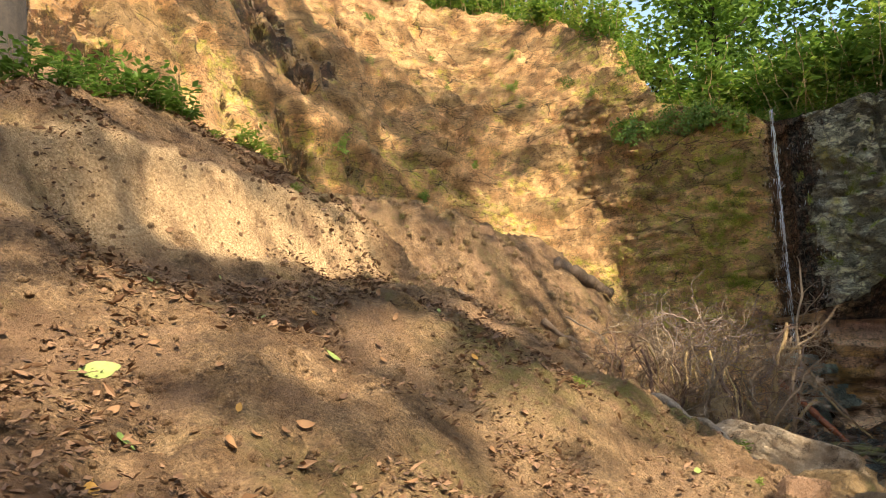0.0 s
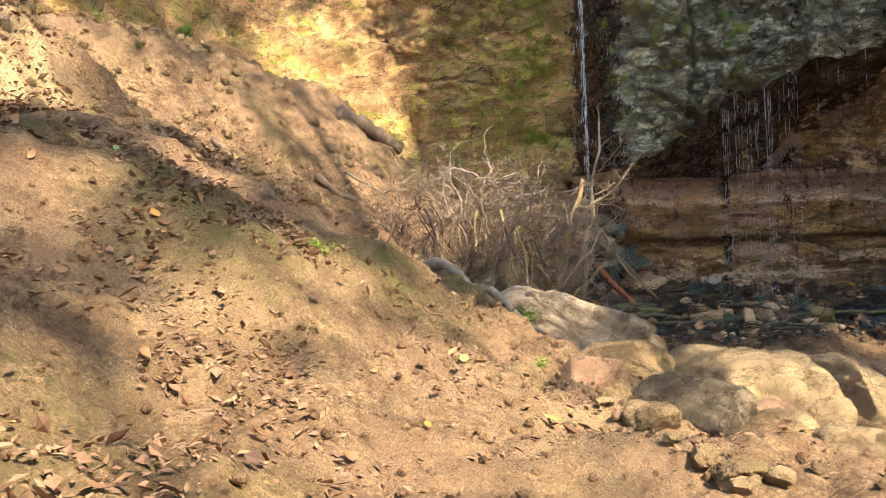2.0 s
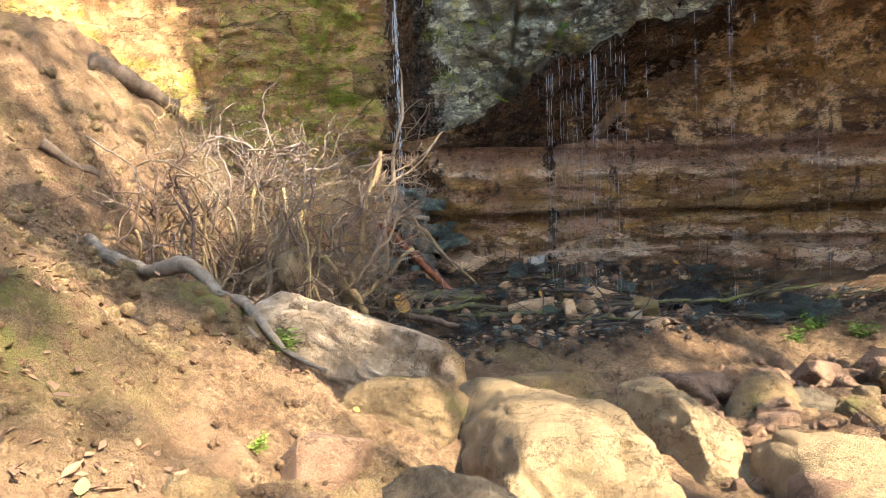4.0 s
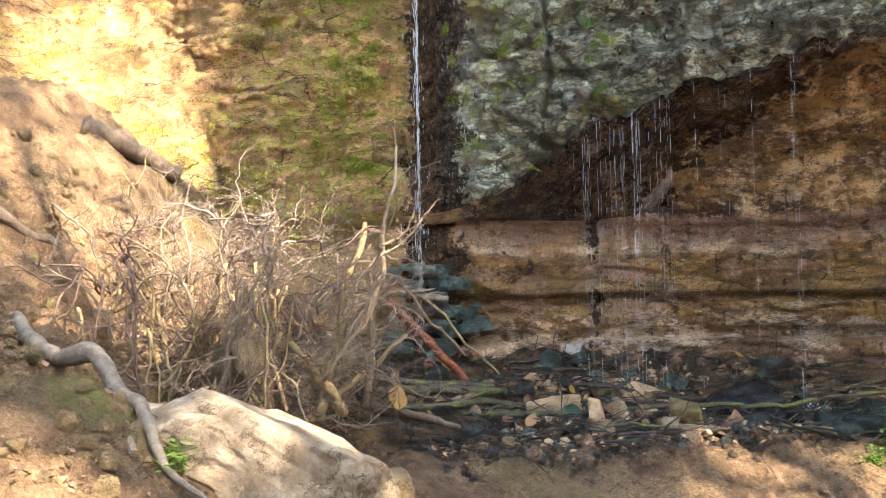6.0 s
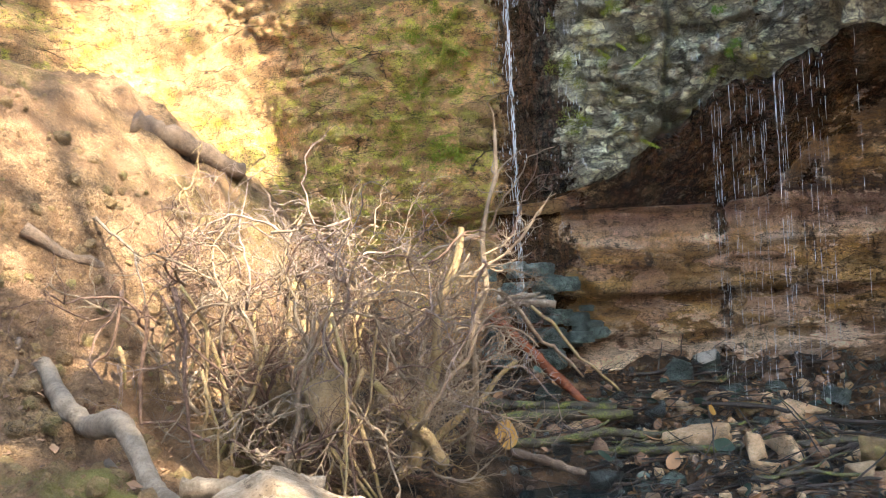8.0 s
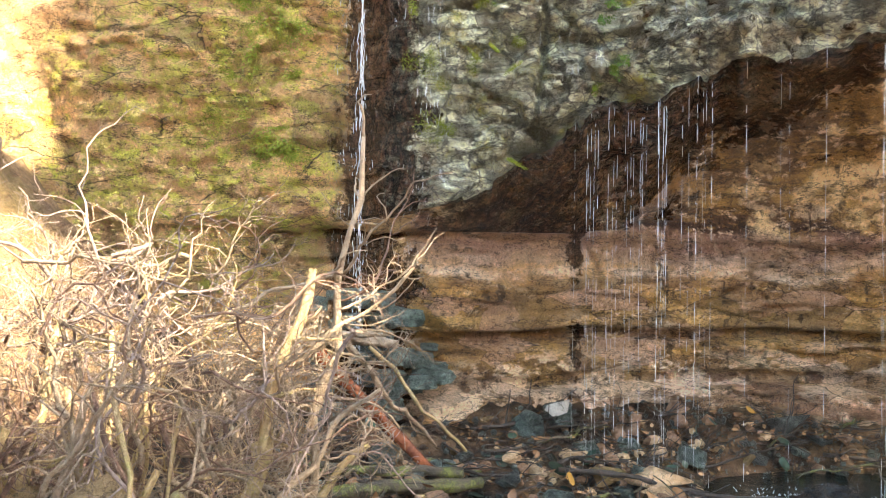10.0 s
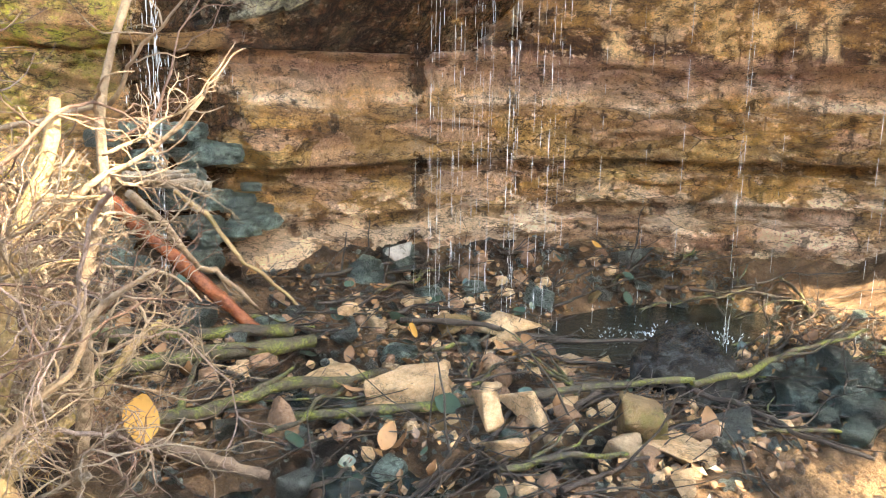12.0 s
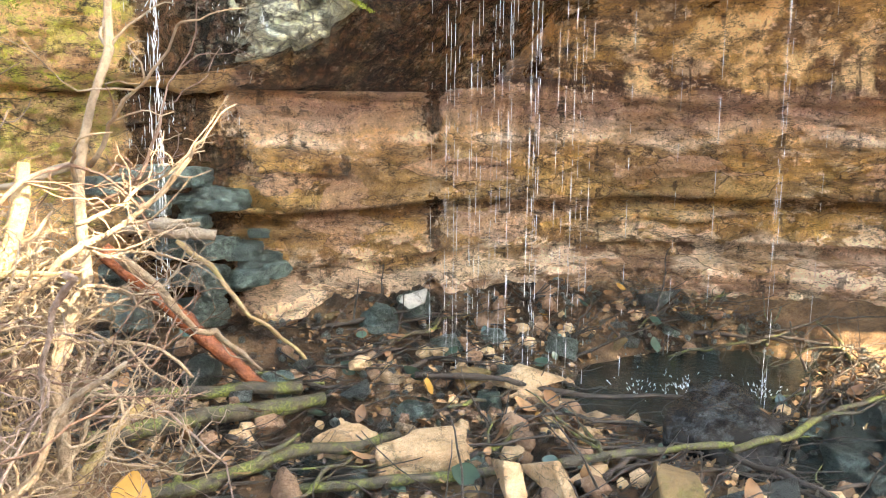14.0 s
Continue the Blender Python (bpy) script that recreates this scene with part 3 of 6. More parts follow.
# steep bowl of earth: foot x, y, z and top x, y, z
BOWL = [(-7.5, 5.0, 5.0, -10.5, 9.0, 11.0), (-3.4, 7.6, 4.3, -7.0, 12.2, 11.3), (-2.3, 10.2, 4.6, -4.6, 15.0, 11.3), (-1.3, 12.8, 4.8, -2.6, 17.8, 11.3), (0.1, 14.2, 4.5, -0.2, 18.8, 11.3),
        (1.5, 14.2, 3.8, 1.5, 17.9, 10.4), (2.7, 13.75, 2.7, 2.9, 15.9, 9.3), (3.6, 13.9, 1.6, 3.9, 14.7, 7.4)]


def build_bowl():
    cols, rows = 260, 170
    st = spread(BOWL, cols)
    grid, moss, zero, wet_shade = [], [], [], []
    for j in range(rows + 12):
        v = j / rows
        row = []
        for i in range(cols):
            f, t = Vector(st[i][:3]), Vector(st[i][3:])
            f.z -= 0.9
            if v <= 1:
                p = f.lerp(t, v)
                p.z += 0.55 * math.sin(math.pi * v) * 0.6
                out = Vector((0.3, -0.8, 0.45))
            else:
                p = t + Vector((-0.1, 1, 0.12)) * (v - 1) * 40
                out = Vector((0, -0.2, 1))
            big = fbm(p * 0.55 + Vector((4, 1, 0)), 4)
            # gullies that run down the face
            left = 1 - smooth(80, 150, i)
            g = Vector((0.62, -0.42, -0.66))
            q = p - g * p.dot(g) * 0.72
            rib = fbm(q * 1.6 + Vector((3, 0, 0)), 4)
            rdg = 0.42 - abs(fbm(q * 0.75, 4)) * 1.3
            rdg2 = 0.4 - abs(fbm(p * 1.1 + Vector((8, 0, 0)), 5))
            step = blocks(Vector((p.x, p.y, p.z * 1.7)), 1.1) * smooth(-0.1, 0.3, fbm(p * 0.5 + Vector((0, 0, 9)), 2) + 0.15)
            # two long undercut ledges that slant down the left side
            under = 0.0
            for at, heights, proud in (((40, 54, 60, 72, 86, 104, 120), (0.62, 0.46, 0.36, 0.27, 0.24, 0.21, 0.16), 0.28), ((60, 76, 88, 106, 124, 150, 170), (0.66, 0.54, 0.41, 0.33, 0.29, 0.25, 0.22), 0.2)):
                dv = v - float(np.interp(i, at, heights)) + 0.02 * fbm(p * 1.4, 3)
                run = smooth(at[0], at[0] + 10, i) * (1 - smooth(at[-1] - 14, at[-1], i))
                p += out * proud * run * smooth(-0.012, 0.012, dv) * (1 - smooth(0.02, 0.13, dv))
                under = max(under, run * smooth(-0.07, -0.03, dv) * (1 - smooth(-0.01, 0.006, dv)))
            p += out * ((0.12 + 0.4 * left) * rdg + 0.22 * rdg2 + 0.26 * big + 0.2 * rib + 0.07 * step + 0.03 * blocks(p, 3.0) + 0.05 * fbm(p * 4, 4) + 0.02 * fbm(p * 12, 2))
            row.append(p)
            low = 1 - smooth(0.05, 0.4, v)
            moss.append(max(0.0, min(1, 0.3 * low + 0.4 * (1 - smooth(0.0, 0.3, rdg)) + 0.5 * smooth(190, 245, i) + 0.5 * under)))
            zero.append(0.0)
            # Gully creases and undercuts darkened by this mask: shade put into the colour
            wet_shade.append(max(0.3 * under, 0.6 * (1 - smooth(-0.15, 0.05, rdg)) * (0.25 + 0.75 * left)))
        grid.append(row)
    sheet("bowl_slope", grid, CLIFF, {"moss": moss, "wet_shade": wet_shade, "grey": zero, "beds": zero}, "steep eroded slope of tan sandy earth with gullies", "cliff")


# cliff: foot x, y, z; top of the hollow's back wall z; edge of the overhang x, y, z; rim x, y, z
CLIFF_ROWS = [(1.4, 15.6, 1.6, 2.9, 1.4, 15.6, 2.95, 1.6, 16.6, 7.6), (2.9, 14.1, 0.8, 2.9, 2.9, 14.1, 2.95, 3.1, 14.4, 7.2), (4.1, 13.8, 0.6, 2.85, 4.1, 13.7, 2.95, 4.2, 13.6, 6.6), (4.85, 13.75, 0.6, 2.87, 4.8, 13.4, 2.95, 4.9, 13.3, 6.4),
              (5.3, 13.55, 0.6, 2.87, 5.3, 13.3, 2.95, 5.3, 13.3, 6.2), (6.1, 13.1, 0.6, 2.86, 6.05, 12.75, 3.05, 6.0, 12.6, 6.2), (7.5, 13.4, 0.7, 2.88, 6.9, 12.3, 3.7, 6.8, 12.2, 6.35), (9.0, 13.2, 0.7, 2.9, 7.7, 11.6, 4.05, 7.6, 11.6, 6.45),
              (10.4, 12.5, 0.7, 2.9, 8.5, 10.8, 4.35, 8.4, 10.8, 6.6), (11.8, 11.2, 0.7, 2.95, 9.6, 9.8, 4.7, 9.4, 9.9, 6.8), (13.6, 9.0, 0.8, 3.1, 12.0, 8.0, 5.0, 11.8, 8.2, 7.0), (16.0, 6.0, 0.9, 3.1, 15.0, 5.0, 5.0, 14.8, 5.2, 7.0)]


def bed_offset(x, z):
    """How far the beds of the hollow's wall stand out at height z."""
    z = z + 0.05 * fbm(Vector((x * 0.8, 3, 1)), 3)
    o = 0.0
    # each bed: lower and upper height, how far it stands out
    for lo, hi, d in ((2.46, 2.84, 0.02), (1.95, 2.44, 0.13), (1.82, 1.94, -0.12), (1.5, 1.81, 0.06), (1.36, 1.49, -0.08), (0.0, 1.35, 0.26), (2.85, 2.93, 0.14)):
        o += d * smooth(lo - 0.02, lo + 0.02, z) * (1 - smooth(hi - 0.02, hi + 0.03, z))
    return o


def build_cliff():
    cols = 760
    st = spread(CLIFF_ROWS, cols)
    low, roof, face, back = 170, 44, 180, 12
    grid = []
    masks = {"moss": [], "wet_shade": [], "grey": [], "beds": []}
    total = low + roof + face + back
    for j in range(total + 1):
        row = []
        for i in range(cols):
            fx, fy, fz, wz, ex, ey, ez, rx, ry, rz = st[i]
            foot, wall, edge, rim = Vector((fx, fy, fz)), Vector((fx, fy, wz)), Vector((ex, ey, ez)), Vector((rx, ry, rz))
            t0 = Vector(st[max(i - 1, 0)][[4, 5]].tolist() + [0])
            t1 = Vector(st[min(i + 1, cols - 1)][[4, 5]].tolist() + [0])
            along = (t1 - t0).normalized()
            out = Vector((along.y, -along.x, 0))
            f = i / (cols - 1) * (len(CLIFF_ROWS) - 1)
            jag = smooth(4.7, 5.3, f)
            edge.z += jag * (0.14 * fbm(Vector((ex * 1.9, ey * 1.9, 3)), 4) + 0.07 * blocks(Vector((ex, ey, 0)), 2.3))
            edge += out * (jag * 0.16 * fbm(Vector((ex * 2.3, ey * 2.3, 9)), 4))
            if j <= low:
                v = j / low
                p = foot.lerp(wall, v)
                hollow = smooth(4.3, 5.0, f)
                p += out * (bed_offset(p.x, p.z) * hollow)
                p += out * 0.06 * hollow * -cracks(Vector((p.x * 0.9, 0, p.z * 2.2)), 1.3)
                p += out * (0.07 * fbm(Vector((p.x * 1.1, p.y, p.z * 2.2)), 4) + 0.02 * fbm(Vector((p.x * 7, p.y, p.z * 11)), 3) + 0.065 * blocks(Vector((p.x, p.y * 0.3, p.z * 2.6)), 1.4) + 0.032 * blocks(Vector((p.x, p.y * 0.3, p.z * 2.2)), 3.6) + 0.016 * blocks(Vector((p.x, p.y * 0.3, p.z * 2.2)), 8.0) + 0.01 * fbm(p * 19, 2) - 0.02 * hollow * cracks(Vector((p.x * 0.7, p.y * 0.3, p.z * 3.0)), 1.9))
                beds, grey = hollow, 0.0
            elif j <= low + roof:
                v = (j - low) / roof
                p = wall.lerp(edge, v)
                rise = smooth(5.9, 7.2, f)
                p.z += (edge.z - wall.z) * rise * (v ** 0.4 - v)
                p += out * 0.1 * rise * math.exp(-((v - 0.1) / 0.06) ** 2)
                p += Vector((0, 0, 1)) * (0.16 * fbm(p * 0.9, 4) + 0.05 * fbm(p * 3.5, 3)) * math.sin(math.pi * v)
                beds, grey = 1.0 * smooth(4.3, 5.0, f), smooth(0.9, 1.0, v) * smooth(4.6, 5.4, f)
            else:
                v = min(1, (j - low - roof) / face)
                p = edge.lerp(rim, v)
                block = cracks(Vector((p.x * 0.8 + 0.3 * p.z, p.y * 0.8, p.z * 0.9)), 0.8)
                amp = smooth(4.9, 5.6, f)
                p += out * ((0.14 + 0.12 * amp) * fbm(p * 0.8 + Vector((1, 2, 3)), 4) + 0.025 * fbm(Vector((p.x * 3, p.y * 3, p.z * 6)), 4) + (0.055 + 0.025 * amp) * blocks(Vector((p.x, p.y, p.z * 1.9)), 1.3) + (0.03 + 0.017 * amp) * blocks(Vector((p.x, p.y, p.z * 1.7)), 3.0) + (0.006 + 0.016 * amp) * blocks(Vector((p.x, p.y, p.z * 2.2)), 6.5) - 0.09 * block * amp + 0.035 * fbm(p * 7, 4) + 0.014 * fbm(p * 18, 3) - 0.03 * cracks(Vector((p.x * 0.5, p.y * 0.5, p.z * 1.8)), 1.5) + 0.12 * amp * (0.35 - abs(fbm(p * 1.3 + Vector((5, 5, 5)), 4))))
                p += out * 0.16 * smooth(0.0, 0.12, v) * (1 - smooth(0.1, 0.3, v)) * amp
                # long joints of the slab
                zj = 4.72 + 0.1 * math.sin(p.x * 2.1) if f < 5.75 else 4.95 + 0.22 * (f - 5.75)
                p -= out * 0.14 * amp * max(math.exp(-((f - 5.75 - 0.05 * math.sin(p.z * 3)) / 0.025) ** 2), 0.8 * math.exp(-((p.z - zj) / 0.03) ** 2))
                p += out * 0.1 * amp * (f < 5.75) * smooth(4.9, 5.2, f)
                # channel of the fall
                p -= out * 0.12 * math.exp(-((f - 4.05) / 0.35) ** 2)
                p += out * 0.12 * math.exp(-((f - 4.9) / 0.5) ** 2) * (1 - v)
                if j > low + roof + face:
                    b = (j - low - roof - face) / back
                    p += Vector((0.25, 1, 0.18)) * (b * b * 9) - out * 0.15 * b + Vector((0, 0, 0.1 * fbm(p, 3)))
                beds, grey = 0.0, smooth(4.1, 4.5, f)
            row.append(p)
            high = smooth(low + roof - 8, low + roof + 14, j)
            mo = (0.35 + 0.6 * smooth(0.5, 2.2, f)) * (1 - smooth(3.5, 4.1, f)) * (0.35 + 0.65 * smooth(75, 225, j)) + 0.36 * grey * smooth(4.4, 4.8, f) * (1 - 0.5 * smooth(6.4, 7, f))
            if j > low + roof + face + 3:
                mo = 0.5
            wt = math.exp(-((f - 4.25) / 0.55) ** 2) + high * 0.28 * smooth(5.6, 6.6, f) + 0.2 * smooth(0.1, 0.0, j / low) + 0.5 * math.exp(-((f - 6.15) / 0.11) ** 2) * (1 - high)
            # Underside of the overhang: wet rock and its deep shade painted together
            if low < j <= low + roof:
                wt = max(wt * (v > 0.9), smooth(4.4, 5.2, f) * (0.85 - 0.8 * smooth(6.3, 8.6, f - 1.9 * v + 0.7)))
            masks["moss"].append(max(0.0, min(1, mo)))
            masks["wet_shade"].append(max(0.0, min(1, wt)))
            masks["grey"].append(grey)
            masks["beds"].append(beds)
        grid.append(row)
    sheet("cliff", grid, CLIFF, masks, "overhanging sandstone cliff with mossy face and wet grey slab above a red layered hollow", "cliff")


build_bowl()
build_cliff()

# ---- water ----
def build_pool():
    verts, faces = [], []
    nx, ny = 40, 30
    for j in range(ny + 1):
        for i in range(nx + 1):
            verts.append((4.2 + 6.4 * i / nx, 9.4 + 3.6 * j / ny, LEVEL))
    for j in range(ny):
        for i in range(nx):
            a = j * (nx + 1) + i
            faces.append((a, a + 1, a + nx + 2, a + nx + 1))
    tagged(new("water", mesh_from("water", verts, faces, WATER)), "shallow dark pool of clear water at the foot of the cliff", "water", kind="structure")


build_pool()


# ---- shapes of things ----
def block_mesh(name, seed, material):
    """A broken stone with flat faces and slightly worn edges, about one unit across."""
    rng = random.Random(seed)
    bm = bmesh.new()
    for _ in range(13):
        bm.verts.new((rng.uniform(-0.5, 0.5), rng.uniform(-0.5, 0.5), rng.uniform(-0.5, 0.5)))
    bmesh.ops.convex_hull(bm, input=bm.verts)
    bmesh.ops.delete(bm, geom=[v for v in bm.verts if not v.link_faces], context="VERTS")
    bmesh.ops.dissolve_limit(bm, angle_limit=0.5, verts=bm.verts, edges=bm.edges)
    bmesh.ops.bevel(bm, geom=bm.edges[:], offset=0.03, segments=1, affect="EDGES")
    bmesh.ops.triangulate(bm, faces=bm.faces[:])
    for v in bm.verts:
        v.co += v.co.normalized() * 0.04 * fbm(v.co * 5 + Vector((seed, 0, 0)), 2)
    me = bpy.data.meshes.new(name)
    bm.to_mesh(me)
    bm.free()
    me.materials.append(material)
    return me


def boulder_mesh(name, seed, material, corners=17, round_off=0.07, rough=0.022):
    """A large stone with a few worn flat sides, about one unit across."""
    rng = random.Random(seed)
    bm = bmesh.new()
    for _ in range(corners):
        v = Vector((rng.gauss(0, 1), rng.gauss(0, 1), rng.gauss(0, 1))).normalized()
        m = max(abs(v.x), abs(v.y), abs(v.z))
        bm.verts.new(v * (0.5 / m) * rng.uniform(0.75, 1.0))
    bmesh.ops.convex_hull(bm, input=bm.verts)
    bmesh.ops.delete(bm, geom=[v for v in bm.verts if not v.link_faces], context="VERTS")
    bmesh.ops.dissolve_limit(bm, angle_limit=0.35, verts=bm.verts, edges=bm.edges)
    bmesh.ops.bevel(bm, geom=bm.edges[:], offset=round_off, segments=3, affect="EDGES")
    bmesh.ops.triangulate(bm, faces=bm.faces[:])
    for _ in range(2):
        bmesh.ops.subdivide_edges(bm, edges=[e for e in bm.edges if e.calc_length() > 0.06], cuts=1, use_grid_fill=False)
        bmesh.ops.triangulate(bm, faces=bm.faces[:])
    off = Vector((seed * 1.3, 0, seed))
    for v in bm.verts:
        n = v.co.normalized()
        v.co += n * (rough * fbm(v.co * 3 + off, 4) + rough * 0.8 * (0.35 - abs(fbm(v.co * 2.2 - off, 3))))
    me = bpy.data.meshes.new(name)
    bm.to_mesh(me)
    bm.free()
    me.materials.append(material)
    me.shade_smooth()
    return me


def loaf_mesh(name, seed, material, ledge=True):
    """A large worn stone with a rounded ridge, broken flanks and a cracked ledge, one unit long."""
    rng = random.Random(seed)
    bm = bmesh.new()
    bmesh.ops.create_icosphere(bm, subdivisions=5, radius=0.5)
    planes = [(Vector((rng.gauss(0, 1), rng.gauss(0, 0.7), rng.gauss(0.2, 0.8))).normalized(), rng.uniform(0.3, 0.4)) for _ in range(7)]
    off = Vector((seed * 1.7, seed * 0.3, 4))
    for v in bm.verts:
        p = v.co.copy()
        m = (abs(p.x) ** 3 + abs(p.y) ** 3 + abs(p.z) ** 3) ** (1 / 3)
        p *= 0.5 / m
        for n, d in planes:
            e = p.dot(n) - d
            if e > 0:
                p -= n * e * 0.85
        # a slice has come away along one flank
        if ledge:
            cut = p.x - 0.12 + 0.25 * p.y + 0.03 * fbm(p * 4 + off, 2)
            p.z -= 0.09 * smooth(0.0, 0.025, cut) * smooth(-0.05, 0.1, p.z)
        n = p.normalized()
        p += n * (0.05 * fbm(p * 1.7 + off, 3) + 0.022 * fbm(p * 5 + off, 4) + 0.012 * blocks(p + off, 6.0) - 0.025 * cracks(p + off, 2.2))
        v.co = p
    me = bpy.data.meshes.new(name)
    bm.to_mesh(me)
    bm.free()
    me.materials.append(material)
    me.shade_smooth()
    return me


def chip_mesh(name, seed, material, cuts=5, cells=9):
    """A broken block with flat sides, chipped edges and a rough skin, one unit long."""
    rng = random.Random(seed)
    bm = bmesh.new()
    bmesh.ops.create_cube(bm, size=1.0)
    bmesh.ops.subdivide_edges(bm, edges=bm.edges[:], cuts=cells, use_grid_fill=True)
    planes = [(Vector((rng.choice((-1, 1)), rng.choice((-1, 1)) * rng.uniform(0.3, 1), rng.uniform(-0.6, 0.9))).normalized(), rng.uniform(0.45, 0.6)) for _ in range(cuts)]
    off = Vector((seed * 0.7, 2, seed))
    for v in bm.verts:
        p = v.co.copy()
        m = (p.x ** 14 + p.y ** 14 + p.z ** 14) ** (1 / 14)
        p *= 0.5 / m
        for n, d in planes:
            e = p.dot(n) - d
            if e > 0:
                p -= n * e
        p += p.normalized() * (0.05 * fbm(p * 2 + off, 3) + 0.04 * blocks(p + off, 3.2) + 0.015 * fbm(p * 8 + off, 2))
        v.co = p
    me = bpy.data.meshes.new(name)
    bm.to_mesh(me)
    bm.free()
    me.materials.append(material)
    return me


def stone(name, me, x, y, size, turn, sink=0.25, label="", category="rock", group="", tip=(0, 0), lift=0.0, top=None):
    ob = tagged(new(name, me), label, category, group)
    z = ground_z(x, y) + size[2] * (0.4 - sink) + lift if top is None else top - 0.42 * size[2]
    ob.matrix_world = pose(x, y, z, tip[0], tip[1], turn) @ Matrix.Diagonal((*size, 1))
    return ob


def leaf_mesh(name, material, length=1.0, width=0.6, curl=0.25, lobes=False):
    """A leaf along +x with a midrib fold, curled up at its rim, one unit long."""
    verts, faces = [], []
    n = 7
    for i in range(n + 1):
        f = i / n
        w = width * 0.5 * math.sin(math.pi * min(1, f * 0.93 + 0.05)) ** 0.8 * (1 + (0.25 * math.sin(f * 16) if lobes else 0))
        z = curl * (f - 0.5) ** 2
        verts += [(length * (f - 0.5), -w, z + curl * 0.35 * w), (length * (f - 0.5), 0, z - 0.02), (length * (f - 0.5), w, z + curl * 0.35 * w)]
    for i in range(n):
        a = i * 3
        faces += [(a, a + 3, a + 4, a + 1), (a + 1, a + 4, a + 5, a + 2)]
    s = len(verts)
    tube(verts, faces, [(-0.5 * length, 0, curl * 0.25), (-0.62 * length, 0.02, curl * 0.3), (-0.75 * length, 0.01, curl * 0.4)], [0.014, 0.011, 0.008], 4)
    return mesh_from(name, verts, faces, material)


def add_leaf(verts, faces, p, d, up, length, width):
    """A small folded leaf of four triangles."""
    d = d.normalized()
    side = d.cross(up)
    if side.length < 1e-3:
        side = d.orthogonal()
    side.normalize()
    nrm = side.cross(d)
    s = len(verts)
    verts += [p, p + d * length * 0.45 + side * width * 0.5 + nrm * length * 0.06, p + d * length, p + d * length * 0.45 - side * width * 0.5 + nrm * length * 0.06, p + d * length * 0.5 - nrm * length * 0.05]
    faces += [(s, s + 1, s + 4), (s + 1, s + 2, s + 4), (s + 2, s + 3, s + 4), (s + 3, s, s + 4)]


def shrub_meshes(seed, height, spread_r, stems, leaves, leaf, material):
    rng = random.Random(seed)
    sv, sf, lv, lf = [], [], [], []
    for _ in range(stems):
        a, r = rng.uniform(0, 2 * math.pi), spread_r * rng.uniform(0.2, 1)
        h = height * rng.uniform(0.55, 1.1)
        base = Vector((math.cos(a) * r * 0.35, math.sin(a) * r * 0.35, -0.05))
        tip = Vector((math.cos(a) * r, math.sin(a) * r, h))
        pts = wander(rng, base, tip, 7, 0.1)
        tube(sv, sf, pts, [0.008 * height * (1.1 - 0.13 * i) + 0.001 for i in range(8)], 4, False)
        for k in range(leaves // stems):
            f = rng.uniform(0.2, 1.0) ** 0.8 * 7
            i = min(6, int(f))
            p = pts[i].lerp(pts[i + 1], f - i)
            d = Vector((rng.gauss(0, 1), rng.gauss(0, 1), rng.uniform(-0.4, 0.5))).normalized()
            p = p + d * leaf * rng.uniform(0, 0.7)
            add_leaf(lv, lf, p, d, Vector((rng.gauss(0, 0.35), rng.gauss(0, 0.35), 1)), leaf * rng.uniform(0.6, 1.25), leaf * rng.uniform(0.35, 0.6))
    return mesh_from("stalk", sv, sf, BARK), mesh_from("foliage", lv, lf, material, False)


def place_shrub(meshes, m, label, group, name="leafy_shrub", category="plant"):
    ob = thing(name, label, category, group)
    part("stalk", meshes[0], ob)
    part("foliage", meshes[1], ob)
    ob.matrix_world = m
    return ob


# ---- trees that shade the hollow ----
GAPS = ((-1.9, 5.75, 2.85, 0.3), (-1.5, 6.25, 2.9, 0.4), (-1.05, 6.85, 2.85, 0.4), (-0.75, 7.4, 2.85, 0.3), (1.3, 15.0, 5.4, 0.8), (1.7, 14.8, 4.7, 0.85), (2.2, 14.4, 4.0, 0.7), (1.4, 12.7, 3.8, 0.25), (2.6, 14.2, 3.7, 0.45), (-3.0, 10.5, 6.0, 0.5), (-1.2, 14.9, 6.4, 0.35), (2.0, 15.2, 6.4, 0.4), (0.9, 17.1, 9.1, 0.4),
        (2.6, 10.5, 2.2, 0.3), (3.5, 10.4, 2.3, 0.3), (4.1, 10.3, 2.2, 0.2), (3.1, 8.3, 1.2, 0.45), (3.7, 6.3, 0.9, 0.75), (4.9, 6.2, 0.7, 0.4), (5.8, 6.8, 0.6, 0.4), (6.6, 7.6, 0.6, 0.3), (3.2, 8.2, 1.2, 0.4), (2.6, 7.0, 1.0, 0.4), (1.6, 5.2, 1.0, 0.5), (0.9, 4.4, 1.2, 0.3), (6.8, 9.2, 0.7, 0.25), (2.1, 6.3, 1.0, 0.35)) + tuple((x, y, ground_z(x, y), r) for x, y, r in ((-1.5, 4.4, 0.45), (-0.6, 4.5, 0.4), (0.1, 3.5, 0.4), (0.5, 4.9, 0.35), (-0.9, 3.3, 0.35), (1.0, 5.8, 0.35), (-0.3, 5.3, 0.4), (0.3, 6.3, 0.35), (1.6, 7.0, 0.35)))


def sunlit(p):
    for x, y, z, r in GAPS:
        d = p - Vector((x, y, z))
        if (d - SUN * d.dot(SUN)).length < r:
            return True
    return False


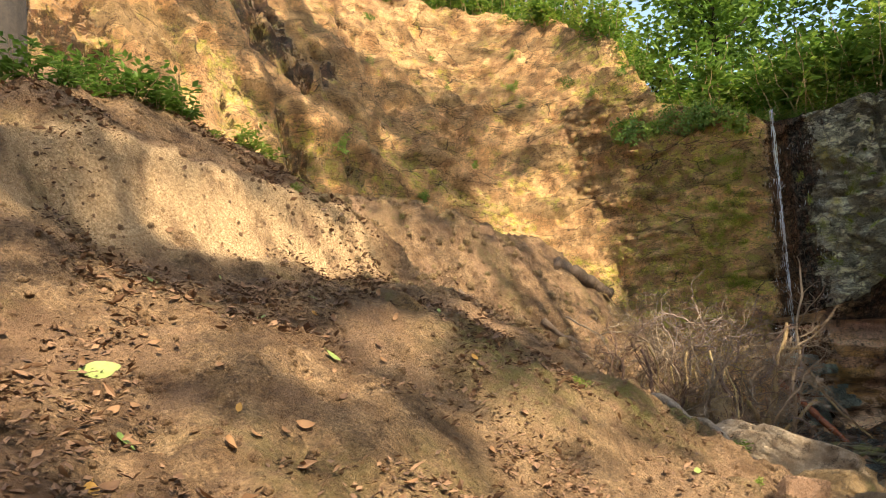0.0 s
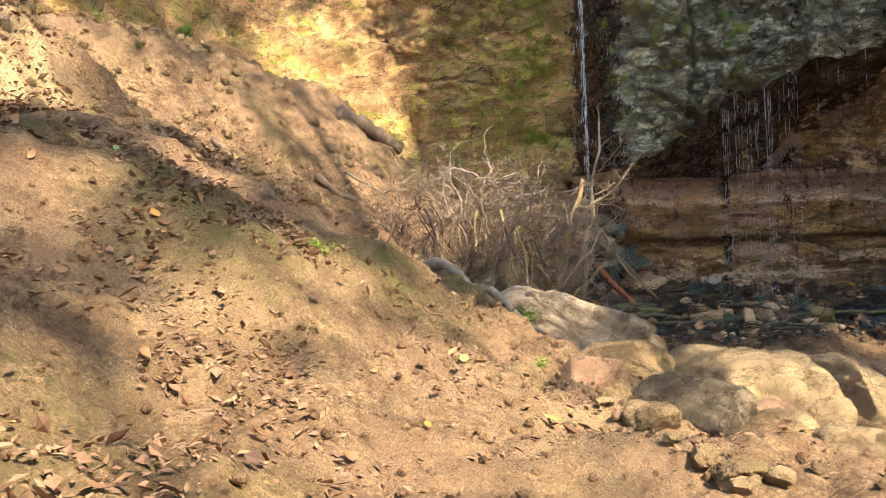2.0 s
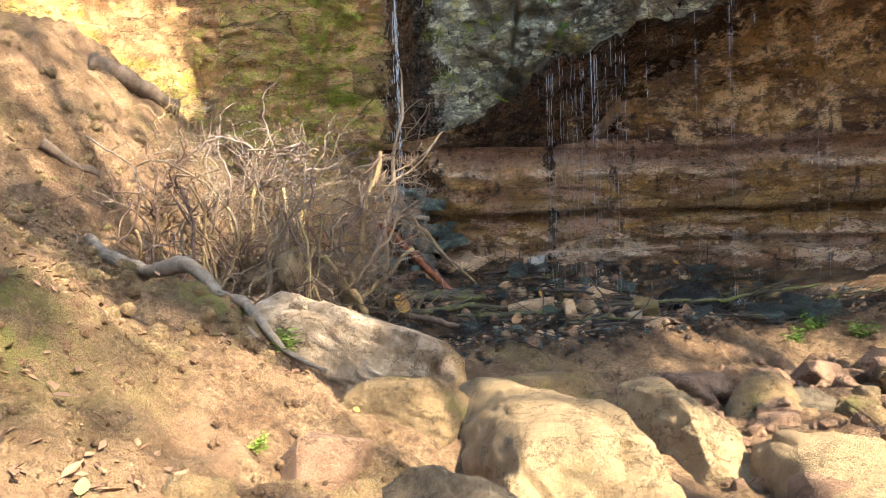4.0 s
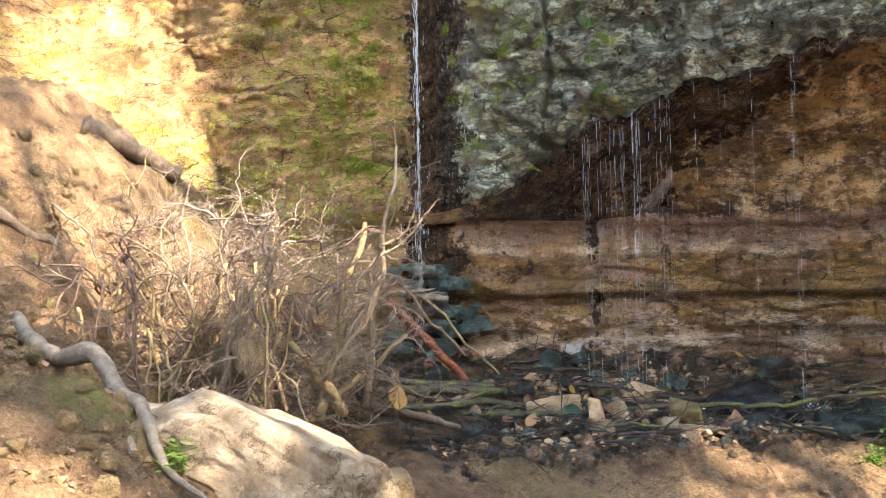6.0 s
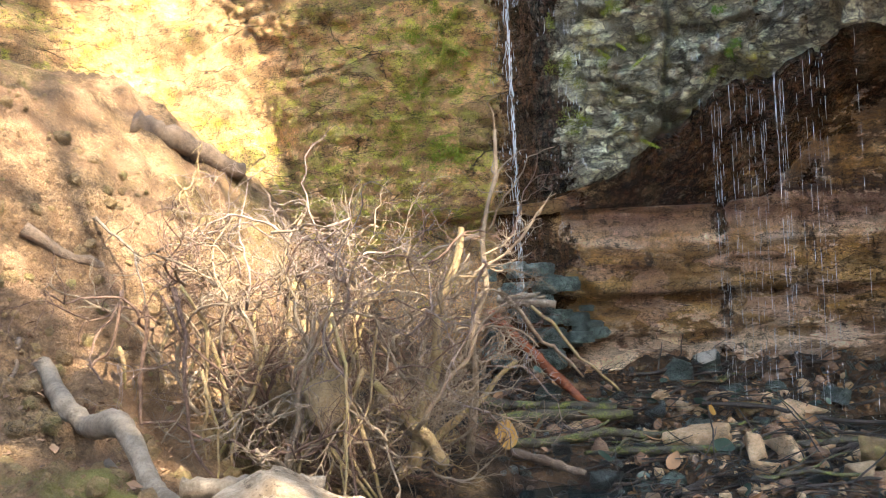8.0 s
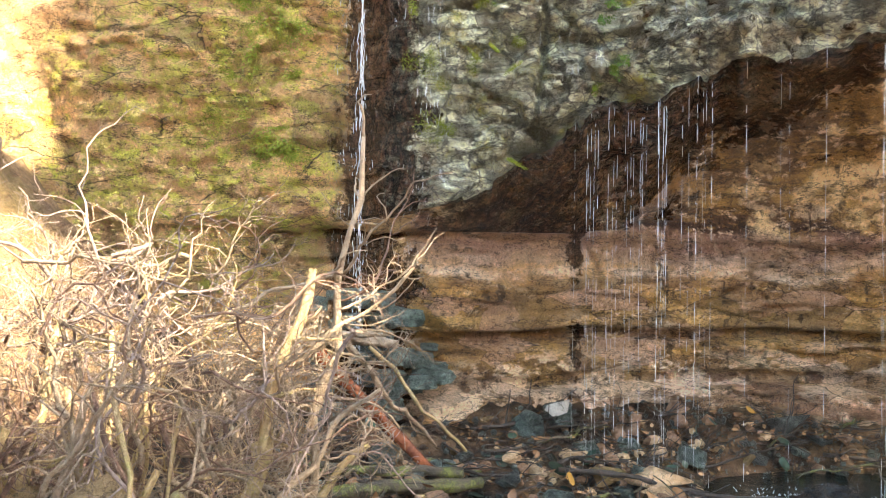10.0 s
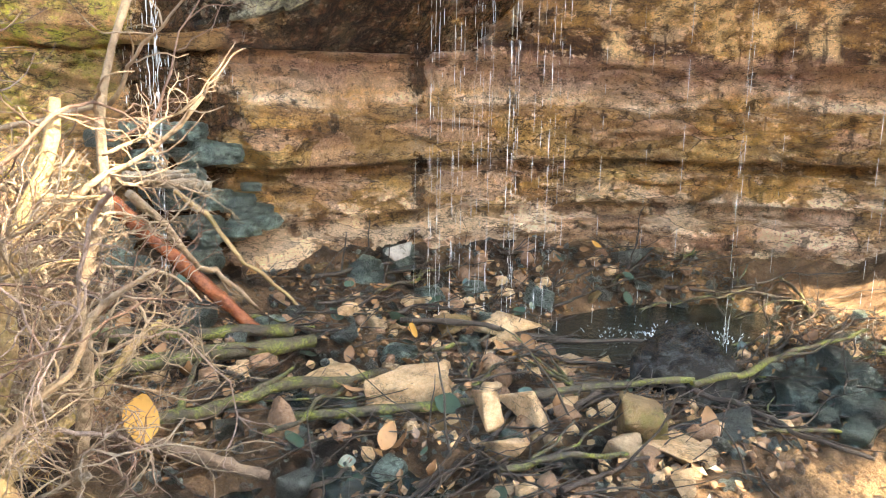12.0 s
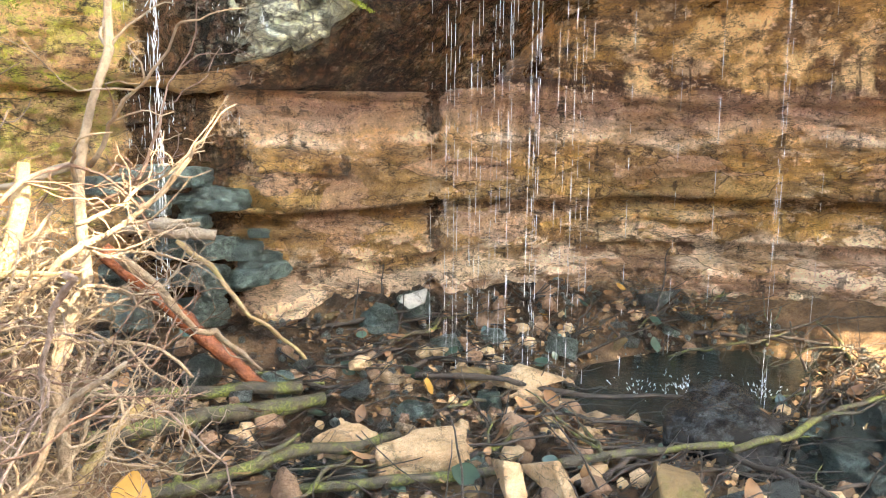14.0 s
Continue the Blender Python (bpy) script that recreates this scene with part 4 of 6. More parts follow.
def tree(seed, base, crown, radii, count, leaf, label, group="", limbs=9, trunk_r=0.2, gaps=True, material=GREEN):
    rng = random.Random(seed)
    base, crown = Vector(base), Vector(crown)
    ob = thing("tree", label, "tree", group, at=base)
    verts, faces = [], []
    mid = base.lerp(crown, 0.75)
    tube(verts, faces, wander(rng, Vector((0, 0, -0.3)), crown - base, 14, 0.04), [trunk_r * (1.25 - 0.08 * i) if i else trunk_r * 1.5 for i in range(15)], 9)
    trunk = part("trunk", mesh_from("trunk", verts, faces, TREE_BARK), ob)
    tips = []
    verts, faces = [], []
    for k in range(limbs):
        d = Vector((rng.gauss(0, 1), rng.gauss(0, 1), rng.gauss(0, 0.8))).normalized()
        tip = crown + Vector((d.x * radii[0], d.y * radii[1], d.z * radii[2])) * rng.uniform(0.6, 0.95)
        start = base.lerp(crown, rng.uniform(0.55, 0.95))
        pts = wander(rng, start - base, tip - base, 8, 0.08)
        if gaps and any(sunlit(q + base) for q in pts[2:]):
            continue
        verts, faces = [], []
        tube(verts, faces, pts, [trunk_r * 0.35 * (1 - 0.11 * i) for i in range(9)], 6)
        tips += pts[3:]
        part("limb", mesh_from("limb", verts, faces, TREE_BARK), trunk)
    verts, faces = [], []
    clumps = [Vector((rng.gauss(0, 0.42) * radii[0], rng.gauss(0, 0.42) * radii[1], rng.gauss(0, 0.42) * radii[2])) + crown - base for _ in range(count // 45)] + tips
    for _ in range(count):
        c = rng.choice(clumps)
        p = c + Vector((rng.gauss(0, 0.4), rng.gauss(0, 0.4), rng.gauss(0, 0.22)))
        if gaps and sunlit(p + base):
            continue
        d = Vector((rng.gauss(0, 1), rng.gauss(0, 1), rng.uniform(-0.8, 0.3)))
        add_leaf(verts, faces, p, d, Vector((rng.gauss(0, 0.6), rng.gauss(0, 0.6), 1)), leaf * rng.uniform(0.6, 1.3), leaf * rng.uniform(0.5, 0.85))
    part("crown", mesh_from("crown", verts, faces, material, False), ob)
    return ob


def trees():
    g = "trees round the hollow"
    tree(1, (14.0, 0.0, ground_z(14, 0)), (12.3, 1.5, 13.0), (3.8, 3.6, 2.8), 12000, 0.32, "tall leafy tree that shades the hollow", g, 12, 0.26)
    tree(2, (6.5, -6.5, 0.0), (4.3, -4.6, 13.5), (4.4, 3.6, 2.4), 3400, 0.26, "tall leafy tree with an open crown behind the path", g, 12, 0.13)
    tree(3, (9.5, -3.0, 0.1), (4.4, 3.4, 18.5), (5.2, 4.2, 2.4), 5600, 0.28, "tall tree with a thin leaning crown above the path", g, 12, 0.14)
    tree(4, (9.5, -1.5, 0.1), (9.8, -2.3, 12.5), (3.2, 2.8, 2.2), 3600, 0.28, "leafy tree beside the stream", g, 10, 0.2)
    # Trees 5 and 6 stay out of view, added to shade mossy wall and bank
    tree(5, (10.8, 2.0, 0.5), (8.6, 4.3, 14.2), (2.2, 2.0, 1.8), 3200, 0.28, "unseen slim leafy tree added to shade the mossy wall", g, 10, 0.16)
    tree(6, (8.4, -2.6, 0.1), (6.1, 0.8, 12.2), (1.7, 1.5, 1.2), 480, 0.28, "unseen slim tree added to shade the bank beside the bush", g, 9, 0.1)


trees()
tree(9, (-4.5, 7.6, ground_z(-4.5, 7.6)), (-5.0, 8.6, 13.5), (2.6, 2.2, 1.8), 1500, 0.25, "old tree standing on the bank, its bark darkened as if shaded", "trees round the hollow", 9, 0.3, False)


# ---- plants on the rim ----
def rim_plants():
    rng = random.Random(5)
    kinds = [shrub_meshes(20 + k, 1.0, 0.6, 12, 420, 0.13, GREEN if k % 3 else LIME) for k in range(5)]
    low = [shrub_meshes(40 + k, 0.45, 0.45, 12, 260, 0.1, LIME if k % 2 else GREEN) for k in range(4)]
    st = spread(CLIFF_ROWS, 120)
    for n in range(175):
        i = int(rng.uniform(22, 104))
        back = rng.uniform(0.05, 1) ** 1.3 * 5.0
        x, y, z = st[i][7] + 0.25 * back, st[i][8] + back + 0.15, st[i][9] + 0.16 * back
        k = rng.choice(kinds if back > 0.6 else low)
        s = rng.uniform(0.8, 1.7) if back > 0.6 else rng.uniform(0.5, 0.9)
        place_shrub(k, pose(x, y, z - 0.08, 0, 0, rng.uniform(0, 360)) @ Matrix.Scale(s, 4), "bushy green plant with pointed leaves on the cliff's rim", "plants on the rim")
    bs = spread(BOWL, 120)
    for n in range(70):
        i = int(rng.uniform(56, 119))
        back = rng.uniform(0, 1) * 1.6
        x, y, z = bs[i][3] - 0.1 * back, bs[i][4] + back, bs[i][5] + 0.12 * back
        s = rng.uniform(0.6, 1.3)
        place_shrub(rng.choice(kinds if n % 2 else low), pose(x, y, z - 0.12, 0, 0, rng.uniform(0, 360)) @ Matrix.Scale(s, 4), "bushy green plant at the top of the earth slope", "plants on the rim")
    g = "trees behind the rim"
    for n, (x, y, z, cx, cy, cz) in enumerate(((6.5, 18.5, 7.5, 6.0, 18.0, 11.5), (10.0, 17.0, 7.6, 9.6, 16.6, 11.8), (13.5, 15.0, 7.6, 13.0, 15.0, 11.5), (3.4, 20.5, 9.5, 3.2, 20.3, 13.5), (-1.5, 22.5, 11.5, -1.5, 22.2, 15.0), (16.0, 20.0, 8.0, 15.5, 20.0, 13.0), (8.0, 23.0, 8.5, 8.0, 23.0, 13.5), (5.5, 20.5, 7.5, 5.4, 20.2, 10.0), (8.5, 19.5, 7.5, 8.3, 19.2, 10.0), (11.8, 18.0, 7.5, 11.5, 18.0, 10.2), (1.0, 21.5, 10.5, 1.0, 21.5, 13.2))):
        tree(60 + n, (x, y, z), (cx, cy, cz), (2.3, 2.0, 2.2), 2600, 0.2, "slender leafy tree behind the cliff's rim", g, 12, 0.09, False, LIME if n % 2 else GREEN)


rim_plants()


def bank_plants():
    rng = random.Random(8)
    nettle = [shrub_meshes(70 + k, 0.42, 0.34, 10, 190, 0.12, GREEN) for k in range(3)] + [shrub_meshes(80, 0.26, 0.3, 10, 150, 0.09, LIME)]
    for x, y, s, k in ((-2.95, 5.5, 0.8, 1), (-2.8, 5.8, 0.6, 0), (-2.72, 6.3, 0.7, 0), (-2.58, 6.5, 0.8, 1), (-2.42, 6.7, 0.8, 2), (-2.3, 6.95, 0.7, 0), (-3.0, 6.6, 0.7, 2), (-2.1, 7.2, 0.5, 3), (-1.9, 7.55, 0.8, 3), (-1.78, 7.8, 0.8, 3), (-1.6, 8.1, 0.8, 3), (-1.5, 8.35, 0.7, 3), (-3.4, 7.0, 0.8, 0), (-1.3, 7.0, 0.3, 3), (2.68, 7.95, 0.6, 3), (7.75, 8.85, 0.4, 1), (8.1, 8.95, 0.45, 0), (8.45, 8.7, 0.4, 2), (0.95, 5.9, 0.3, 3), (2.2, 6.2, 0.3, 3)):
        place_shrub(nettle[k], pose(x, y, ground_z(x, y) - 0.04, 0, 0, rng.uniform(0, 360)) @ Matrix.Scale(s, 4), "small leafy green plant growing on the earth bank", "plants on the bank", "small_plant")


bank_plants()


# ---- dead bush and roots at the foot of the slope ----
def crooked(rng, a, d, length, steps, kink, pull=None):
    """Points of a gnarled shoot that starts at a towards d and turns at every node."""
    p, d = Vector(a), Vector(d).normalized()
    out = [p.copy()]
    for _ in range(steps):
        d = (d + Vector((rng.gauss(0, kink), rng.gauss(0, kink), rng.gauss(0, kink))) + (pull or Vector())).normalized()
        p = p + d * length / steps * rng.uniform(0.7, 1.3)
        out.append(p.copy())
    return out


def gnarled(rng, a, d, length, r0, twigs, reach, kink=0.26, pull=None, fine=3):
    """A crooked branch with forked side twigs, as one mesh's lists."""
    verts, faces = [], []
    pts = crooked(rng, a, d, length, 12, kink, pull)
    tube(verts, faces, pts, [r0 * (1 - 0.055 * i) * rng.uniform(0.85, 1.18) for i in range(13)], 6)
    for _ in range(twigs):
        i = rng.randrange(2, 13)
        main = (pts[i] - pts[i - 1]).normalized()
        side = (main * 0.75 + Vector((rng.gauss(0, 0.65), rng.gauss(0, 0.65), rng.gauss(0.1, 0.6)))).normalized()
        ln, r = reach * rng.uniform(0.35, 1), max(0.0028, r0 * rng.uniform(0.28, 0.5))
        q = crooked(rng, pts[i], side, ln, 7, 0.34)
        tube(verts, faces, q, [max(0.0018, r * (1 - 0.1 * k)) for k in range(8)], 5)
        for _ in range(fine):
            k = rng.randrange(1, 7)
            e = ((q[k + 1] - q[k]).normalized() * 0.8 + Vector((rng.gauss(0, 0.7), rng.gauss(0, 0.7), rng.gauss(0, 0.6)))).normalized()
            w = crooked(rng, q[k], e, ln * rng.uniform(0.25, 0.6), 4, 0.36)
            tube(verts, faces, w, [max(0.0014, r * 0.5 * (1 - 0.15 * m)) for m in range(5)], 3, False)
    return verts, faces


def twiggy(rng, a, b, r0, twigs, reach, wob=0.12):
    """A branch from a to b with crooked side twigs, as one mesh's lists."""
    verts, faces, pts = limb(rng, a, b, r0, r0 * 0.45, 14, wob, 8, 0.2)
    for _ in range(twigs):
        i = rng.randrange(4, 15)
        main = (pts[min(i + 1, 14)] - pts[i - 1]).normalized()
        d = (main * 0.6 + Vector((rng.gauss(0, 0.7), rng.gauss(0, 0.7), rng.gauss(0.15, 0.6)))).normalized()
        r = max(0.004, r0 * rng.uniform(0.2, 0.36))
        q = crooked(rng, pts[i], d, reach * rng.uniform(0.4, 1), 7, 0.3)
        tube(verts, faces, q, [max(0.002, r * (1 - 0.11 * k)) for k in range(8)], 5)
    return verts, faces


def dead_bush():
    rng = random.Random(11)
    base = Vector((3.2, 10.9, ground_z(3.2, 10.9)))
    ob = thing("dead_bush", "tangle of dry bare branches, twigs and hanging roots below the fall", "bush", at=base)
    mats = (TWIG, PALE_TWIG, TWIG, BARK, DRY_WOOD)
    for k in range(150):
        a = Vector((rng.uniform(2.1, 4.0), rng.uniform(10.1, 11.6), 0))
        a.z = ground_z(a.x, a.y) + rng.uniform(0.0, 0.8)
        d = Vector((rng.gauss(0.1, 0.9), rng.gauss(-0.15, 0.6), rng.uniform(-0.25, 1.0)))
        room = max(0.35, 3.2 - 0.3 * abs(a.x - 3.3) - a.z)
        v, fc = gnarled(rng, a - base, d, min(rng.uniform(0.6, 1.4), room * 1.1), rng.uniform(0.006, 0.014), 8, 0.5, 0.34, Vector((0.02, -0.02, -0.03)))
        part("branch", mesh_from("branch", v, fc, mats[k % 5]), ob)
    # sprays of fine twigs
    for k in range(70):
        a = Vector((rng.gauss(3.35, 0.5), rng.gauss(10.5, 0.35), rng.uniform(1.35, 2.6)))
        a.x = min(a.x, 4.25)
        d = Vector((rng.gauss(0, 0.9), rng.gauss(-0.2, 0.7), rng.gauss(0.3, 0.6)))
        v, fc = gnarled(rng, a - base, d, rng.uniform(0.5, 0.95), rng.uniform(0.006, 0.011), 8, 0.42, 0.34, None, 2)
        part("spray", mesh_from("spray", v, fc, (ASH_TWIG, TWIG, PALE_TWIG, ASH_TWIG)[k % 4]), ob)
    for k in range(34):
        a = Vector((rng.uniform(3.6, 4.2), rng.uniform(10.0, 10.6), rng.uniform(1.35, 2.45)))
        d = Vector((rng.gauss(0.25, 0.7), rng.gauss(-0.1, 0.5), rng.gauss(0.3, 0.5)))
        v, fc = gnarled(rng, a - base, d, rng.uniform(0.3, 0.6), rng.uniform(0.005, 0.009), 11, 0.3, 0.36, None, 3)
        part("spray", mesh_from("spray", v, fc, PALE_TWIG), ob, "pale crooked twigs")
    # stouter broken limbs that stand out of the tangle
    for x, y, z, d, ln, r in ((2.75, 10.2, 1.9, (-0.1, 0.0, 1), 1.3, 0.022), (3.05, 10.1, 1.8, (0.2, -0.1, 0.9), 1.3, 0.02), (3.35, 10.3, 1.8, (-0.3, 0, 0.9), 1.2, 0.018), (3.6, 10.2, 1.9, (0.1, 0, 1), 1.0, 0.017), (3.9, 10.4, 1.9, (0.5, 0.2, 0.5), 1.1, 0.022), (2.4, 10.2, 1.6, (-0.5, -0.1, 0.8), 1.3, 0.02), (2.2, 10.6, 1.7, (-0.2, 0, 1), 1.3, 0.018), (3.5, 9.9, 1.4, (-0.2, -0.1, 1), 1.1, 0.016), (4.0, 10.5, 1.5, (0.6, 0.1, 0.6), 1.0, 0.02), (2.9, 9.9, 1.3, (-0.6, 0, 0.7), 1.1, 0.018), (4.05, 10.6, 1.9, (0.8, 0.2, 0.4), 0.8, 0.016), (4.1, 10.3, 1.6, (0.7, 0.1, 0.7), 0.75, 0.013), (4.0, 10.2, 2.0, (0.7, 0.3, 0.5), 0.7, 0.012)):
        v, fc = gnarled(rng, Vector((x, y, z - 0.15)) - base, d, ln * 0.78, r * 0.72, 10, 0.36, 0.27)
        part("limb", mesh_from("limb", v, fc, PALE_TWIG), ob, "pale bare crooked limb")
    # roots that hang from the bank
    for k in range(46):
        a = Vector((rng.uniform(1.9, 3.5), rng.uniform(9.9, 10.8), 0))
        a.z = 1.5 + rng.uniform(0.1, 0.75)
        ln = a.z - ground_z(a.x, a.y - 0.1) + 0.05
        verts, faces = [], []
        pts = crooked(rng, a - base, (rng.gauss(0, 0.3), rng.gauss(-0.3, 0.15), -1), ln * 1.1, 10, 0.22, Vector((0, 0, -0.18)))
        r = rng.uniform(0.006, 0.02)
        tube(verts, faces, pts, [r * (1 - 0.05 * i) * rng.uniform(0.85, 1.15) for i in range(11)], 6)
        part("root", mesh_from("root", verts, faces, BARK if k % 3 else TWIG), ob, "hanging tan root")
    # thick mossy stems
    for a, b, r, tw in (((3.72, 10.3, 1.0), (4.07, 10.13, 2.54), 0.048, 5), ((4.1, 10.4, 1.0), (4.36, 10.35, 3.22), 0.028, 8), ((3.6, 10.3, 0.95), (4.5, 10.5, 1.6), 0.035, 3), ((4.3, 10.4, 2.5), (4.45, 9.9, 2.93), 0.009, 5), ((4.3, 10.5, 2.5), (3.6, 10.6, 2.25), 0.015, 5), ((3.85, 10.3, 1.9), (4.49, 9.94, 2.55), 0.016, 9), ((3.7, 10.0, 1.3), (4.19, 9.55, 2.05), 0.018, 6), ((2.9, 10.1, 1.05), (3.1, 10.0, 2.0), 0.03, 3), ((3.9, 10.3, 1.0), (3.45, 9.97, 1.6), 0.05, 1), ((4.5, 10.9, 2.1), (5.3, 11.4, 1.35), 0.022, 3)):
        v, fc = twiggy(rng, Vector(a) - base, Vector(b) - base, r, tw, 0.4, 0.07)
        part("stem", mesh_from("stem", v, fc, BARK if r > 0.03 else PALE_TWIG), ob, "thick broken stem with yellow-green moss")
    # grey shoots that arch over from the log on the slope
    for a, d, ln, r in (((1.5, 11.5, 2.75), (0.4, -0.5, 0.1), 1.3, 0.013), ((2.0, 11.4, 2.5), (0.6, -0.4, 0.2), 1.1, 0.011)):
        v, fc = gnarled(rng, Vector(a) - base, d, ln, r, 7, 0.35, 0.2, Vector((0.02, -0.02, -0.06)))
        part("branch", mesh_from("branch", v, fc, DRY_WOOD), ob)


dead_bush()


def wild_roots():
    rng = random.Random(13)
    for a, b, r in (((1.2, 11.0, 2.55), (2.1, 11.3, 2.75), 0.05), ((0.1, 10.5, 3.25), (0.65, 9.6, 2.65), 0.035), ((0.5, 9.5, 2.65), (0.25, 9.2, 2.75), 0.03), ((1.1, 9.9, 2.3), (1.15, 9.6, 1.8), 0.02), ((1.4, 10.2, 2.3), (1.5, 9.7, 1.75), 0.018)):
        za, zb = ground_z(a[0], a[1]) + r * 1.2, ground_z(b[0], b[1]) + r * 1.2
        v, f, _ = limb(rng, (0, 0, 0), (b[0] - a[0], b[1] - a[1], zb - za), r, r * 0.5, 10, 0.1)
        tagged(new("root", mesh_from("root", v, f, LOG_BARK)), "brown twisted root lying on the earth slope", "root", "roots on the slope").location = (a[0], a[1], za)
    # fallen trunk along the crest of the slope
    v, f, _ = limb(rng, (0, 0, 0), (0.95, 0.5, -0.42), 0.12, 0.09, 18, 0.07, 12, 0.22)
    tagged(new("fallen_log", mesh_from("fallen_log", v, f, LOG_BARK)), "weathered brown log lying along the crest of the slope", "log").location = (1.6, 12.85, ground_z(1.6, 12.85) + 0.07)


wild_roots()


def bent_log():
    pts = [(1.56, 10.09, 1.73), (1.75, 9.7, 1.66), (1.93, 9.35, 1.57), (2.05, 9.1, 1.57), (2.15, 8.97, 1.63), (2.23, 8.86, 1.61), (2.32, 8.7, 1.5), (2.44, 8.48, 1.32), (2.55, 8.15, 1.14), (2.66, 7.85, 1.06), (2.9, 7.55, 1.0)]
    rad = [0.05, 0.055, 0.048, 0.055, 0.064, 0.05, 0.045, 0.04, 0.034, 0.02, 0.01]
    off = Vector(pts[0])
    ob = thing("bent_branch", "pale grey weathered branch with a sharp bend lying over rocks", "branch", at=off)
    verts, faces = [], []
    fine, thick = [], []
    for i in range(len(pts) - 1):
        for m in range(5):
            q = Vector(pts[i]).lerp(Vector(pts[i + 1]), m / 5)
            q.z = max(q.z, ground_plain(q.x, q.y) + 0.13)
            fine.append(q - off + 0.022 * noise.noise_vector(q * 5) + 0.008 * noise.noise_vector(q * 17))
            thick.append((rad[i] + (rad[i + 1] - rad[i]) * m / 5) * (1 + 0.22 * noise.noise(q * 13)))
    tube(verts, faces, fine, thick, 10)
    part("stem", mesh_from("stem", verts, faces, DRY_WOOD), ob)
    verts, faces = [], []
    tube(verts, faces, [Vector(p) - off for p in ((2.1, 9.1, 1.42), (2.25, 8.8, 1.35), (2.38, 8.45, 1.36), (2.5, 7.9, 1.2))], [0.02, 0.026, 0.03, 0.02], 7)
    part("side_branch", mesh_from("side_branch", verts, faces, DRY_WOOD), ob)


bent_log()


# ---- boulders ----
def boulders():
    g = "boulders beside the path"
    kinds = [boulder_mesh("boulder", 100 + k, SAND_ROCK, 44, 0.04, 0.03) for k in range(4)]
    brown = [boulder_mesh("boulder", 120 + k, BROWN_ROCK, 17, 0.05, 0.05) for k in range(3)]
    pink = [block_mesh("boulder", 130 + k, PINK_ROCK) for k in range(3)]
    moss, pinkish = "brown earthy rock with patches of moss", "broken block of pink sandstone"
    sand = "smooth pale yellow sandstone boulder with worn edges"
    loaves = [loaf_mesh("boulder", 160 + k, SAND_ROCK, k != 2) for k in range(3)]
    slab = loaf_mesh("boulder", 170, SLATE_ROCK, False)
    earthy = loaf_mesh("boulder", 171, BROWN_ROCK, False)
    for me, x, y, size, turn, top, lab in (
            (loaves[0], 3.66, 6.35, (1.2, 2.6, 0.95), -12, 0.92, "large smooth pale yellow sandstone boulder with a cracked ledge"), (loaves[1], 4.72, 6.75, (0.8, 1.4, 0.7), -8, 0.8, sand), (loaves[2], 4.85, 5.75, (0.6, 1.2, 0.6), -12, 0.74, sand),
            (earthy, 3.2, 7.1, (0.85, 0.75, 0.5), 30, 0.98, "low earth-covered sandstone hump"), (earthy, 4.55, 8.0, (1.1, 0.6, 0.45), 12, 0.72, "flat brown boulder at the pool's edge"), (kinds[3], 3.78, 8.1, (0.34, 0.32, 0.4), 0, 0.98, "small lump of tan sandstone"),
            (slab, 2.74, 5.5, (0.36, 1.1, 0.55), 8, 0.95, "dark grained slab of stone set in the earth"), (loaves[1], 3.02, 4.5, (0.5, 0.58, 0.5), 40, 0.86, "rounded brown boulder beside the path"), (pink[2], 2.98, 5.25, (0.46, 0.4, 0.4), 30, 0.88, pinkish),
            (brown[0], 1.38, 6.3, (0.62, 0.5, 0.5), 20, 1.58, moss), (brown[1], 2.08, 6.9, (0.95, 0.6, 0.45), 35, 1.22, moss), (brown[2], 1.9, 5.75, (0.42, 0.36, 0.4), 70, 1.08, moss), (brown[1], 0.25, 6.35, (0.7, 0.6, 0.5), -30, 2.22, moss), (brown[2], -0.25, 5.95, (0.7, 0.6, 0.45), 10, 2.36, moss),
            (pink[0], 2.42, 6.05, (0.4, 0.34, 0.36), 10, 1.05, pinkish), (pink[1], 5.3, 6.7, (0.55, 0.42, 0.36), 50, 0.66, pinkish), (pink[2], 5.55, 6.15, (0.6, 0.45, 0.36), -20, 0.63, pinkish), (slab, 5.75, 7.05, (0.4, 0.7, 0.3), 70, 0.66, "grey-brown slab among broken stones"), (pink[0], 3.4, 4.95, (0.4, 0.3, 0.35), 80, 0.74, pinkish), (kinds[2], 3.9, 5.1, (0.75, 0.65, 0.6), -30, 0.68, sand), (kinds[0], 4.5, 5.4, (0.6, 0.5, 0.5), 80, 0.6, sand)):
        stone("boulder", me, x, y, size, turn, 0, lab, "rock", g, top=top)
    chipped = tagged(new("boulder", chip_mesh("boulder", 146, CHIP_ROCK, 4, 20)), "pale angular sandstone block with a whitish chipped top", "rock", g)
    chipped.matrix_world = pose(3.12, 8.3, 1.0, 0, 20, -33) @ pose(0, 0, 0, -14) @ Matrix.Diagonal((1.4, 0.85, 0.56, 1))
    stone("boulder", brown[1], 3.05, 10.5, (0.6, 0.5, 0.5), 20, 0, "yellow-green lichen covered rock below the bush", "rock", g, top=1.65)
    stone("boulder", kinds[2], 3.15, 9.98, (0.24, 0.18, 0.36), 20, 0, "small pale yellow rounded stone among roots", "rock", g, top=1.68)
    rng = random.Random(17)
